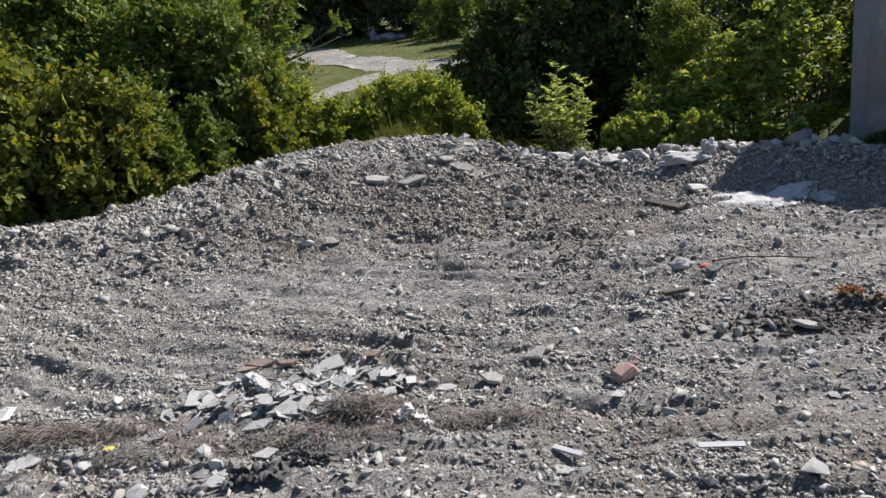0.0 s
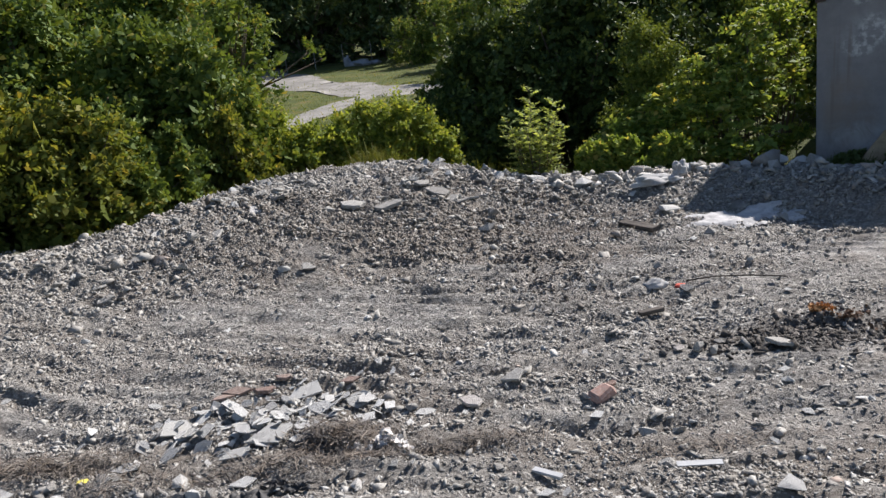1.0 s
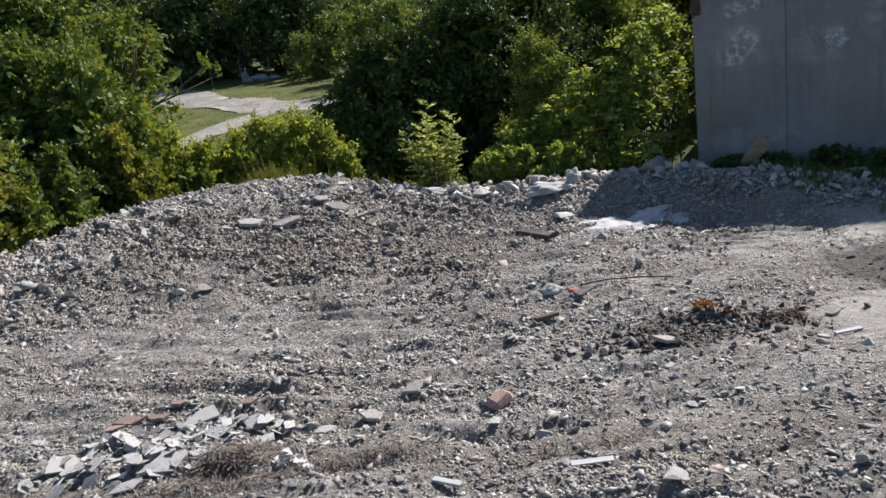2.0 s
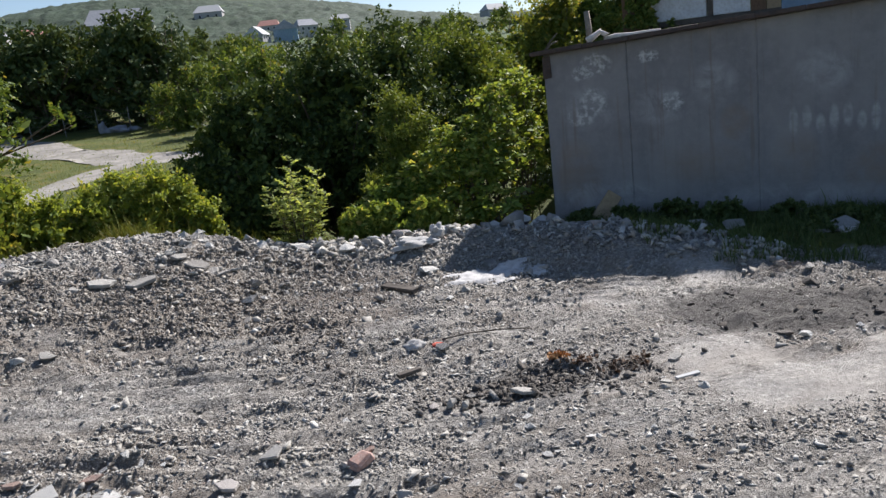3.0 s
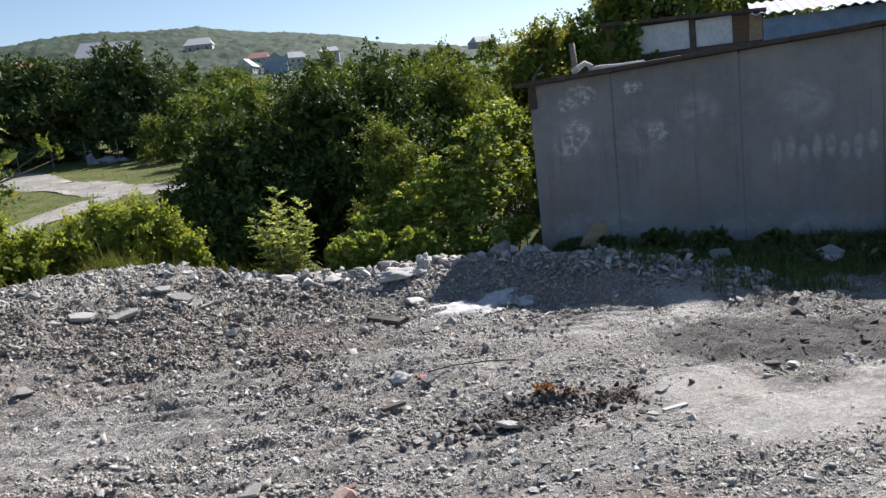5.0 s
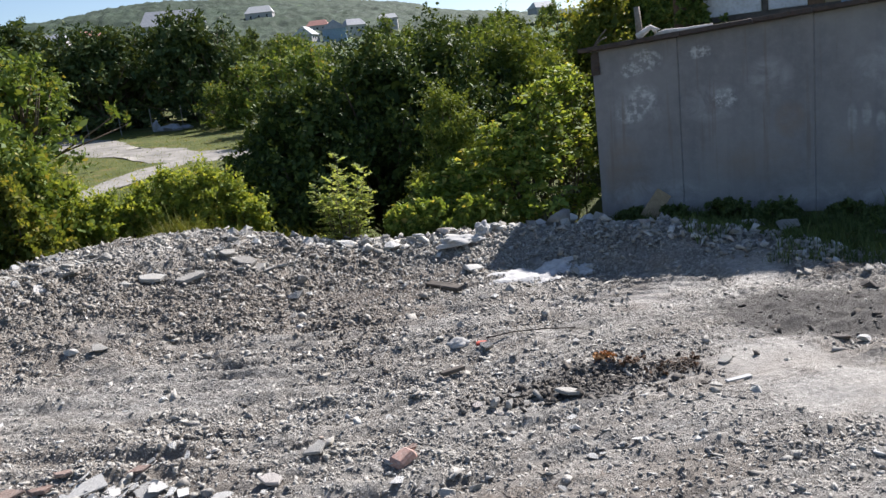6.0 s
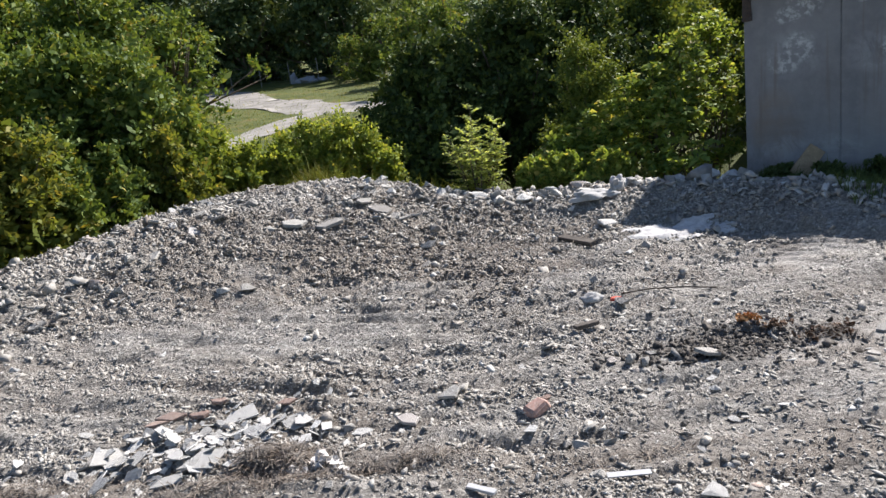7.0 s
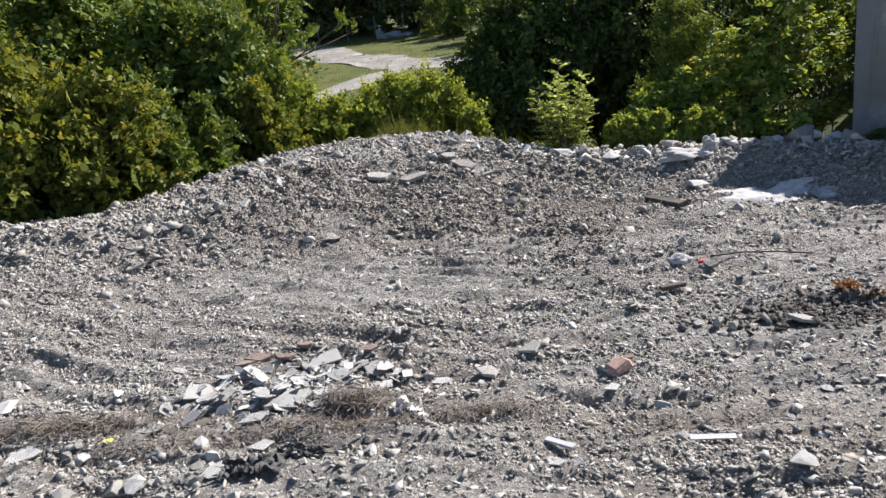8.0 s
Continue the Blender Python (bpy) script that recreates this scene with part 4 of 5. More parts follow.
build_vine()
for k, (az, r, w, h) in enumerate(((12.4, 9.6, 0.55, 0.12), (14.6, 9.7, 0.6, 0.16), (18.0, 9.7, 0.6, 0.12))):
    bush("shrub", "low bright yellow-green bush behind the stones", *at(az, r), w, h + 0.35, 300 + k, 4500, 0.045, LEAF_VINE, 16, "bush", base=float(land(np.array([at(az, r)[0]]), np.array([at(az, r)[1]]), False)[0]), taper=0.5)


rnd_h = (0.75, 0.5, 0.9, 0.6)
# weeds in the garage's shade, which their darker leaf colour paints in
for k, (s, d, w, h) in enumerate(((0.45, 0.28, 0.45, 0.22), (0.95, 0.3, 0.6, 0.3), (1.6, 0.35, 0.7, 0.28), (2.15, 0.4, 0.8, 0.36), (2.9, 0.5, 0.7, 0.25), (3.5, 0.6, 0.9, 0.3), (4.3, 0.6, 0.8, 0.3), (3.1, 1.2, 0.6, 0.2), (3.9, 1.3, 0.7, 0.22))):
    bush("shrub", "low weed at the foot of the garage wall, shade put into its green", 4.745 + 0.766 * s - 0.643 * d, 9.087 - 0.643 * s - 0.766 * d, w * 0.9, h * rnd_h[k % 4], 340 + k, 1300, 0.03, LEAF_FAR_OR_SHADED, 12, "weed", taper=0.4, stems=3)


def build_sapling():
    """A young tree of feathered leaves: stems, long leaf stalks, and leaflets in pairs."""
    x, y = at(8.0, 9.4)
    h = holder("sapling", pose(x, y, -0.12), "young pale-green feather-leaved sapling standing behind the stones", "sapling")
    rnd = random.Random(5)
    rng = np.random.default_rng(5)
    stems, quads = [], []
    tops = [(0.0, 0.0, 1.22)] + [(rnd.uniform(0.2, 0.42) * math.cos(k * 0.7), rnd.uniform(0.15, 0.42) * math.sin(k * 0.7), rnd.uniform(0.65, 1.08)) for k in range(12)]
    for ex, ey, top in tops:
        stems.append([(ex * t, ey * t, top * t - 0.1 * (1 - t), 0.013 * (1.1 - t)) for t in (0, 0.3, 0.65, 1)])
        for k in range(15):
            t = 0.22 + 0.78 * k / 14
            base = Vector((ex * t, ey * t, top * t))
            ang, lift = 2.4 * k + rnd.uniform(-0.4, 0.4), 0.35 + 0.7 * t
            way = Vector((math.cos(ang), math.sin(ang), lift)).normalized()
            reach = rnd.uniform(0.18, 0.32) * (1.15 - 0.55 * t)
            line = [base + way * reach * q - Vector((0, 0, 0.32 * reach * q * q)) for q in (0, 0.33, 0.66, 1.0)]
            stems.append([(*p, 0.0035 * (1.1 - 0.7 * i / 3)) for i, p in enumerate(line)])
            across = way.cross(Vector((0, 0, 1))).normalized()
            for j in range(13):
                q = 0.12 + 0.88 * (j // 2) / 6
                p = base + way * reach * q - Vector((0, 0, 0.32 * reach * q * q))
                a = (across * (1 if j % 2 else -1) * (0.0 if j == 12 else 1.0) + way * 0.55 + Vector(rng.normal(0, 0.2, 3))).normalized()
                b = a.cross(Vector(rng.normal(0, 0.4, 3)) + Vector((0, 0, 1))).normalized()
                s = 0.075 * (1.1 - 0.4 * q) * rnd.uniform(0.8, 1.2)
                quads += [p, p + a * s * 0.5 + b * s * 0.27, p + a * s - Vector((0, 0, s * 0.15)), p + a * s * 0.5 - b * s * 0.27]
    V, F = tubes(stems, 5)
    link_mesh("trunk", V, F, BARK, h, smooth=True)
    link_mesh("crown", np.array(quads), np.arange(len(quads)).reshape(-1, 4), LEAF_PALE, h)


build_sapling()


def build_weeds():
    rng = np.random.default_rng(21)
    # fringe of weeds along the back of the heap and the valley side
    n = 16000
    az = rng.uniform(-48, 26, n)
    r = np.interp(az, CREST[:, 0], CREST[:, 1]) + 0.9 + np.abs(rng.normal(0, 1.6, n))
    x, y = r * np.sin(np.radians(az)), r * np.cos(np.radians(az))
    blades("weeds", x, y, 0.15, 0.006, 22, GRASS_DRY, "dry yellow-green weeds behind the rubble heap", "weeds")
    n = 26000
    s, d = rng.uniform(-0.1, 6.0, n), rng.random(n) ** 1.3
    d = 0.04 + d * (0.7 + 2.0 * np.clip((s - 0.7) / 1.0, 0, 1))
    x, y = 4.745 + 0.766 * s - 0.643 * d, 9.087 - 0.643 * s - 0.766 * d
    keep = fbm(x * 1.5, y * 1.5, 2, 44) > -0.25
    # darker leaf colour here stands in for the garage's shade
    blades("grass_strip", x[keep], y[keep], 0.09, 0.005, 23, LEAF_FAR_OR_SHADED, "grass growing along the garage wall, shade put into its green", "grass")
    n = 15000
    az = rng.uniform(-13.5, 2.5, n)
    r = rng.uniform(10.1, 11.9, n)
    x, y = r * np.sin(np.radians(az)), r * np.cos(np.radians(az))
    keep = fbm(x * 1.3, y * 1.3, 2, 46) > -0.1
    blades("tall_weeds", x[keep], y[keep], 0.24, 0.005, 25, GRASS_DRY, "tall dry yellowish weeds behind the heap", "weeds", tilt=0.25)
    n = 9000
    r = rng.uniform(20, 62, n)
    az = rng.uniform(-13, 3, n)
    x, y = r * np.sin(np.radians(az)), r * np.cos(np.radians(az))
    blades("meadow", x, y, 0.09, 0.012, 24, LEAF_YELLOW, "short sunlit meadow grass beside the track", "grass", tilt=0.6)


build_weeds()


def stand(kinds, spots, group, rng):
    """Sets copies of a few grown trees at (degrees, metres, scale)."""
    used = set()
    for az, r, s in spots:
        x, y = polar(az, r)
        z = float(land(np.array([x]), np.array([y]), False)[0])
        m = pose(x, y, z - 0.1, 0, 0, float(rng.uniform(0, 360))) @ Matrix.Diagonal((s, s, s * float(rng.uniform(0.9, 1.1)), 1))
        i = int(rng.integers(len(kinds)))
        if i not in used:
            used.add(i)
            kinds[i].matrix_world = m
            tagged(kinds[i], group=group)
        else:
            src = kinds[i]
            copy_thing(src, m @ Matrix.Diagonal([1 / v for v in src.scale] + [1]))


def build_far_trees():
    rng = np.random.default_rng(77)
    # tall trees behind the fence, with their own shade put into the leaf colour
    row = [bush("tree", "tall tree behind the wire fence, shade put into its leaf colour", 0, 0, 8.5 + k, 8.6 + 0.5 * k, 520 + k, 4600, 0.27, LEAF_ROW_SHADED, 30, "tree", base=0.0, stems=3, crowd=1.0, low=0.0, taper=0.55, sprays=0.3) for k in range(3)]
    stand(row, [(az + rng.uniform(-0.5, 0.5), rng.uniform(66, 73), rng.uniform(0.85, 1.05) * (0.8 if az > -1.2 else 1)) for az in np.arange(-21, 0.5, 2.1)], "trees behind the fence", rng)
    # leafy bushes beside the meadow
    side = [bush("tree", "rounded green bush tree beside the meadow", 0, 0, 5.0 + k, 4.4 + 0.8 * k, 530 + k, 3600, 0.17, (LEAF_MID, LEAF_FAR_OR_SHADED, LEAF_MID)[k], 26, "tree", base=0.0, stems=3, crowd=1.0, low=0.0, taper=0.6, sprays=0.45) for k in range(3)]
    stand(side, [(-13.2, 66, 0.8), (-13.2, 41, 1.1), (-16.8, 43, 0.9), (-17.5, 46, 0.95), (-0.6, 60, 0.55), (0.6, 57, 0.6), (2.2, 58, 0.85), (4.2, 52, 0.85), (6.2, 46, 0.85), (0.9, 70, 0.9), (3.1, 76, 0.9), (5.2, 70, 0.95), (7.5, 62, 0.9), (9.5, 48, 0.9), (12.5, 50, 0.9), (17, 48, 0.9), (22, 48, 0.9), (2.0, 88, 0.9), (4.6, 92, 0.8), (0.2, 96, 1.0)], "bushes beside the meadow", rng)
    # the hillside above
    far = [bush("tree", "distant broad green tree on the hillside", 0, 0, 5.0 + k % 3, 4.2 + 0.7 * k, 500 + k, 1000, 0.27, LEAF_FAR_OR_SHADED if k % 2 else LEAF_MID, 14, "tree", base=0.0, stems=2, crowd=1.0, low=0.0, taper=0.6) for k in range(4)]
    spots = []
    for _ in range(120):
        r = 84 + 165 * rng.random() ** 1.1
        spots.append((rng.uniform(-12, 26), r, rng.uniform(0.5, 0.95)))
    for _ in range(44):
        spots.append((rng.uniform(-14, 12), rng.uniform(240, 300), rng.uniform(1.1, 1.6)))
    # trees before the houses are shrunk to keep them in the camera's view
    spots = [(az, r, s * (0.55 if 4.8 < az < 10.5 and r > 100 else 1.0)) for az, r, s in spots]
    stand(far, [p for p in spots if not (5.0 < p[0] < 10.0 and p[1] > 235)], "hillside trees", rng)
    # woods that close over the hill: a lumpy canopy
    A, R = np.meshgrid(np.radians(np.linspace(-30, 30, 380)), np.concatenate([np.linspace(225, 500, 90), np.linspace(505, 560, 12)]))
    X, Y = R * np.sin(A), R * np.cos(A)
    Z = land(X, Y, False) + 1.0 + 0.9 * clods(X, Y, 4.0, 510, 0.9) + 0.9 * fbm(X / 4, Y / 4, 3, 511) + 3 * fbm(X / 60, Y / 60, 2, 512)
    Z[0] -= 8
    Z[-1] -= 30
    m, n = X.shape
    i = np.arange(m * n).reshape(m, n)
    F = np.stack([i[:-1, :-1], i[:-1, 1:], i[1:, 1:], i[1:, :-1]], -1).reshape(-1, 4)
    tagged(link_mesh("far_woods", np.stack([X, Y, Z], -1).reshape(-1, 3), F, HILLWOOD), "green woods covering the far hill", "woods", kind="stuff")


build_far_trees()


# ---- far houses, fence ----
def house(az, r, wide, deep, wall_h, roof_h, wall, roof, turn, label, lift=0.0, at_z=None):
    x, y = polar(az, r)
    z = float(land(np.array([x]), np.array([y]), False)[0]) + lift
    if at_z is not None:
        lift, z = at_z - z, at_z
    h = holder("house", pose(x, y, z, 0, 0, turn), label, "house", "hillside houses")
    part("wall", box(bmesh.new(), -wide / 2, wide / 2, -deep / 2, deep / 2, -3 - max(lift, 0), wall_h, 0.03), wall, h)
    bm = bmesh.new()
    a, b = wide / 2 + 0.4, deep / 2 + 0.4
    v = [bm.verts.new(p) for p in ((-a, -b, wall_h - 0.1), (a, -b, wall_h - 0.1), (a, b, wall_h - 0.1), (-a, b, wall_h - 0.1), (-a * 0.7, 0, wall_h + roof_h), (a * 0.7, 0, wall_h + roof_h))]
    for f in ((0, 1, 5, 4), (1, 2, 5), (2, 3, 4, 5), (3, 0, 4), (3, 2, 1, 0)):
        bm.faces.new([v[i] for i in f])
    part("roof", bm, roof, h)
    for k in range(3):
        cx = (k - 1) * wide * 0.3
        w = part("window", box(bmesh.new(), cx - 0.6, cx + 0.6, -deep / 2 - 0.06, -deep / 2 + 0.05, wall_h * 0.35, wall_h * 0.75, 0.03), WHITE, h)
        part("pane", box(bmesh.new(), cx - 0.48, cx + 0.48, -deep / 2 - 0.075, -deep / 2 - 0.061, wall_h * 0.35 + 0.12, wall_h * 0.75 - 0.12), GLASS, w)
    return h


house(-2.9, 400, 30, 16, 6, 7.5, RENDER_WHITE, ROOF_GREY, 8, "large hillside house with broad grey roof", -4.5)
house(3.1, 400, 13, 10, 4.5, 3.5, RENDER_WHITE, SLATE, -12, "white hillside house with pale roof", -0.5)
house(6.1, 300, 8, 7, 2.6, 3.2, RENDER_WHITE, SLATE, 62, "hillside house with a bright pale metal roof", at_z=23.0)
house(8.1, 308, 8.5, 9, 3.2, 3.4, BLUE, ROOF_GREY, 80, "pale blue hillside house with a grey gabled roof", at_z=24.2)
house(9.5, 325, 8, 7, 3.0, 2.6, RENDER_WHITE, ROOF_GREY, 12, "white hillside house with grey roof", at_z=26.5)
house(7.0, 350, 9, 7, 3.0, 2.4, RENDER_WHITE, ROOF_RED, -15, "hillside house with dull red roof", at_z=30.0)
house(12.0, 340, 8, 7, 2.5, 2.0, RENDER_WHITE, SLATE, -15, "white hillside house with pale roof", at_z=29.5)
house(-8.0, 380, 12, 9, 5.0, 3.0, RENDER_WHITE, ROOF_RED, 18, "hillside house with brown roof", -1.5)
house(-10.3, 390, 11, 8, 5.0, 2.5, RENDER_WHITE, ROOF_GREY, -8, "hillside house with grey roof", -1.5)
house(23.0, 330, 9, 8, 5.0, 2.5, RENDER_WHITE, SLATE, 5, "white hillside house with pale roof", 1.0)


def build_fence():
    h = holder("wire_fence", pose(*polar(-8, 62), 0.8), "wire fence on thin grey metal posts across the meadow", "fence")
    ox, oy, oz = *polar(-8, 62), 0.8
    ends = []
    for az in np.arange(-15.5, -1.0, 2.05):
        x, y = polar(az, 63 if az > -11 else 58)
        z = float(land(np.array([x]), np.array([y]), False)[0])
        V, F = tubes([[(x - ox, y - oy, z - oz - 0.3, 0.04), (x - ox, y - oy, z - oz + 1.75, 0.04)]], 6)
        link_mesh("post", V, F, METAL, h)
        ends.append((x - ox, y - oy, z - oz))
    for k in range(5):
        V, F = tubes([[(x, y, z + 0.3 + 0.32 * k, 0.0035) for x, y, z in ends]], 4)
        link_mesh("wire", V, F, METAL, h)


build_fence()


def build_tipped_heap():
    """Pale bags and plastic tipped by the fence."""
    x, y = polar(-3.9, 62)
    z = float(land(np.array([x]), np.array([y]), False)[0])
    h = holder("tipped_bags", pose(x, y, z), "pile of pale plastic bags tipped beside the fence", "rubbish")
    for k, (dx, dy, sx, sz) in enumerate(((0, 0, 1.3, 0.6), (0.9, 0.2, 1.0, 0.4), (-0.7, 0.3, 0.8, 0.5), (0.3, -0.5, 0.7, 0.35), (-1.2, 0.4, 0.6, 1.0))):
        bm = bmesh.new()
        bmesh.ops.create_icosphere(bm, subdivisions=3, radius=0.5)
        for v in bm.verts:
            v.co *= 1 + 0.4 * noise.noise(v.co * 3.1 + Vector((k * 5.1, 0, 0)))
            v.co = Vector((v.co.x * sx + dx, v.co.y * sx * 0.8 + dy, (v.co.z + 0.4) * sz))
        part("bag", bm, PALE_PLASTIC, h, smooth=True)


build_tipped_heap()


# ---- rubble ----
def templates(n, seed, flat, count=6):
    """Small angular stones as triangle soups of one length."""
    out = []
    rnd = random.Random(seed)
    for _ in range(n):
        bm = bmesh.new()
        vs = []
        for k in range(count):
            v = Vector((rnd.gauss(0, 1), rnd.gauss(0, 1), rnd.gauss(0, 1))).normalized() * rnd.uniform(0.36, 0.5)
            vs.append(bm.verts.new((v.x, v.y * rnd.uniform(0.7, 1), v.z * flat)))
        bmesh.ops.convex_hull(bm, input=vs)
        bmesh.ops.delete(bm, geom=[v for v in bm.verts if not v.link_faces], context="VERTS")
        bmesh.ops.triangulate(bm, faces=list(bm.faces))
        bm.verts.index_update()
        out.append((np.array([v.co for v in bm.verts]), np.array([[v.index for v in f.verts] for f in bm.faces])))
        bm.free()
    return out


def scatter(name, xs, ys, sizes, seed, material, label, flat=0.65, sink=0.25, count=6, lean=0.35):
    rng = np.random.default_rng(seed)
    kinds = templates(10, seed, flat, count)
    pick = rng.integers(len(kinds), size=len(xs))
    zs = land(xs, ys)
    V, F, base = [], [], 0
    for k, (tv, tf) in enumerate(kinds):
        i = np.nonzero(pick == k)[0]
        a, b, c = rng.uniform(0, 6.283, len(i)), rng.normal(0, lean, len(i)), rng.normal(0, lean, len(i))
        v = tv[None] * (sizes[i][:, None, None] * rng.uniform(0.55, 1.45, (len(i), 1, 3)))
        y1, z1 = v[..., 1] * np.cos(b)[:, None] - v[..., 2] * np.sin(b)[:, None], v[..., 1] * np.sin(b)[:, None] + v[..., 2] * np.cos(b)[:, None]
        x2, z2 = v[..., 0] * np.cos(c)[:, None] + z1 * np.sin(c)[:, None], -v[..., 0] * np.sin(c)[:, None] + z1 * np.cos(c)[:, None]
        x3, y3 = x2 * np.cos(a)[:, None] - y1 * np.sin(a)[:, None], x2 * np.sin(a)[:, None] + y1 * np.cos(a)[:, None]
        z3 = z2 + (zs[i] + sizes[i] * (0.5 - sink) * flat * 0.8)[:, None]
        V.append(np.stack([x3 + xs[i][:, None], y3 + ys[i][:, None], z3], -1).reshape(-1, 3))
        F.append((tf[None] + base + (np.arange(len(i)) * len(tv))[:, None, None]).reshape(-1, 3))
        base += len(i) * len(tv)
    return tagged(link_mesh(name, np.concatenate(V), np.concatenate(F), material), label, "rubble", kind="stuff")


def yard_points(n, seed, lo, hi, power=1.0, az0=-38, az1=58, rolled=0.12):
    rng = np.random.default_rng(seed)
    az = rng.uniform(az0, az1, n)
    r = lo + (hi - lo) * rng.random(n) ** power
    x, y = r * np.sin(np.radians(az)), r * np.cos(np.radians(az))
    dens = 0.72 + 0.5 * streaks(x, y) - 0.28 * np.tanh(3 * ledges(x, y)) - 0.4 * lines(x, y) + 0.2 * step(5.8, 7.5, r)
    dens += 0.45 * np.tanh(2.5 * fbm(x * 2.0, y * 3.2, 3, 305)) - 0.24
    dens -= 0.5 * step(0.7, 1.9, x) * (1 - step(3.5, 4.3, y)) + 0.25 * step(2.2, 3.2, x) * step(4.3, 5.0, y) * (1 - step(6.6, 7.4, y))
    dens -= 1.1 * dusty(x, y) + 1.6 * dark_soil(x, y) + 1.6 * rolled * rolled_flat(x, y)
    keep = rng.random(n) < np.clip(dens, 0.006 + 0.16 * np.clip(1 - 2 * dusty(x, y), 0, 1) * np.clip(1 - 1.5 * dark_soil(x, y), 0, 1), 1)
    rc = np.interp(np.degrees(np.arctan2(x, y)), CREST[:, 0], CREST[:, 1])
    keep &= r < rc + 0.7
    return x[keep], y[keep], rng


x, y, rng = yard_points(170000, 1, 2.2, 7.6, 0.92)
scatter("gravel", x, y, 0.019 * np.exp(rng.normal(0.1, 0.38, len(x))), 2, CRUMB, "crumbs of grey earth and stone over the ground", flat=0.5, sink=0.38, count=6, lean=0.45)
x, y, rng = yard_points(60000, 3, 2.2, 9.2, 0.9, rolled=0.2)
scatter("rubble", x, y, 0.031 * np.exp(rng.normal(0.05, 0.42, len(x))), 4, CRUMB, "grey earth clods and rubble strewn over the ground", flat=0.5, sink=0.36, count=7, lean=0.45)
x, y, rng = yard_points(5500, 5, 2.0, 9.4, 0.7)
scatter("pale_chips", x, y, 0.026 * np.exp(rng.normal(0.2, 0.45, len(x))), 6, PALE, "pale chips of plaster and stone among rubble", flat=0.35)
# chippings thick over the near ground
rng = np.random.default_rng(9)
x, y = rng.uniform(-3.0, 3.2, 14000), 2.15 + 2.3 * rng.random(14000) ** 1.2
keep = rng.random(14000) < np.clip(0.8 + 0.35 * streaks(x, y) - 0.45 * lines(x, y) - 1.2 * dusty(x, y), 0, 1)
x, y = x[keep], y[keep]
scatter("chippings", x, y, 0.022 * np.exp(rng.normal(0.0, 0.5, len(x))), 10, STONE, "small flat chippings of grey stone and earth", flat=0.3, sink=0.4, count=7, lean=0.25)
# coarse rubble thick on the heap
rng = np.random.default_rng(7)
az = rng.uniform(-40, 33, 15000)
rr = np.interp(az, CREST[:, 0], CREST[:, 1]) + 0.35 - np.abs(rng.normal(0, 1.0, 15000)) * np.where(az > 30, 0.5, 1.2)
x, y = rr * np.sin(np.radians(az)), rr * np.cos(np.radians(az))
scatter("heap_rubble", x, y, 0.046 * np.exp(rng.normal(-0.05, 0.45, 15000)), 8, CRUMB, "coarse grey rubble covering the bulldozed heap", flat=0.6, sink=0.35, count=7, lean=0.5)


rng = np.random.default_rng(60)
x, y = rng.uniform(1.2, 6.0, 9000), rng.uniform(3.2, 5.8, 9000)
keep = (rng.random(9000) < np.where(x > 3, 0.25, 1.0)) & (dark_soil(x, y) > 0.45)
x, y = x[keep], y[keep]
scatter("dark_clods", x, y, 0.028 * np.exp(rng.normal(0.15, 0.5, len(x))), 61, CLOD, "crumbled dark moist earth tipped on the ground", flat=0.55, sink=0.4)
x, y = rng.normal(2.0, 0.38, 1500), rng.normal(3.86, 0.13, 1500)
scatter("dark_lumps", x, y, 0.034 * np.exp(rng.normal(0.1, 0.45, 1500)), 63, CLOD, "heaped lumps of dark moist earth beside the refuse", flat=0.6, sink=0.35, count=7, lean=0.5)
# loose brown earth that the blade turned over
az, rr = rng.uniform(-27, 15, 42000), rng.uniform(4.6, 8.4, 42000)
x, y = rr * np.sin(np.radians(az)), rr * np.cos(np.radians(az))
keep = rng.random(42000) < np.clip(0.25 + 0.8 * fbm(x * 0.9, y * 1.5, 3, 330) + 0.5 * streaks(x, y) + 0.25 * step(5.2, 6.2, rr) - 0.8 * rolled_flat(x, y), 0, 1) * (1 - step(5, 14.5, az + 4 * fbm(x * 2, y * 2, 3, 331))) * step(4.6, 5.4, rr) * step(-27, -21, az)
x, y = x[keep], y[keep]
scatter("loose_earth", x, y, 0.036 * np.exp(rng.normal(0.0, 0.42, len(x))), 64, LOOSE, "loose brown lumps of turned earth on the heap", flat=0.6, sink=0.35, count=6, lean=0.5)
# loose stones piled along the ridge before the garage
az = rng.uniform(3, 44, 1500)
rr = np.interp(az, CREST[:, 0], CREST[:, 1]) + 0.1 + rng.normal(0, 0.22, 1500)
x, y = rr * np.sin(np.radians(az)), rr * np.cos(np.radians(az))
scatter("ridge_rubble", x, y, 0.09 * np.exp(rng.normal(0.0, 0.4, 1500)), 18, STONE, "angular grey stones piled along the ridge", flat=0.75, sink=0.3)


ROCKS = [rock_mesh("rock", 900 + k, 0.55 + 0.08 * (k % 5), STONE) for k in range(9)]
PALES = [rock_mesh("pale_rock", 940 + k, 0.6 + 0.06 * (k % 4), PALE) for k in range(5)]
CLODS = [rock_mesh("clod", 960 + k, 0.5, CLOD) for k in range(4)]
SHARDS = [shard_mesh("tile_shard", 980 + k, TILE, 0.035) for k in range(8)]
SLABS = [shard_mesh("stone_slab", 1000 + k, STONE, 0.11, 0.8) for k in range(5)]
SHERDS = [shard_mesh("brown_sherd", 1020 + k, TERRACOTTA, 0.12, 0.5) for k in range(3)]

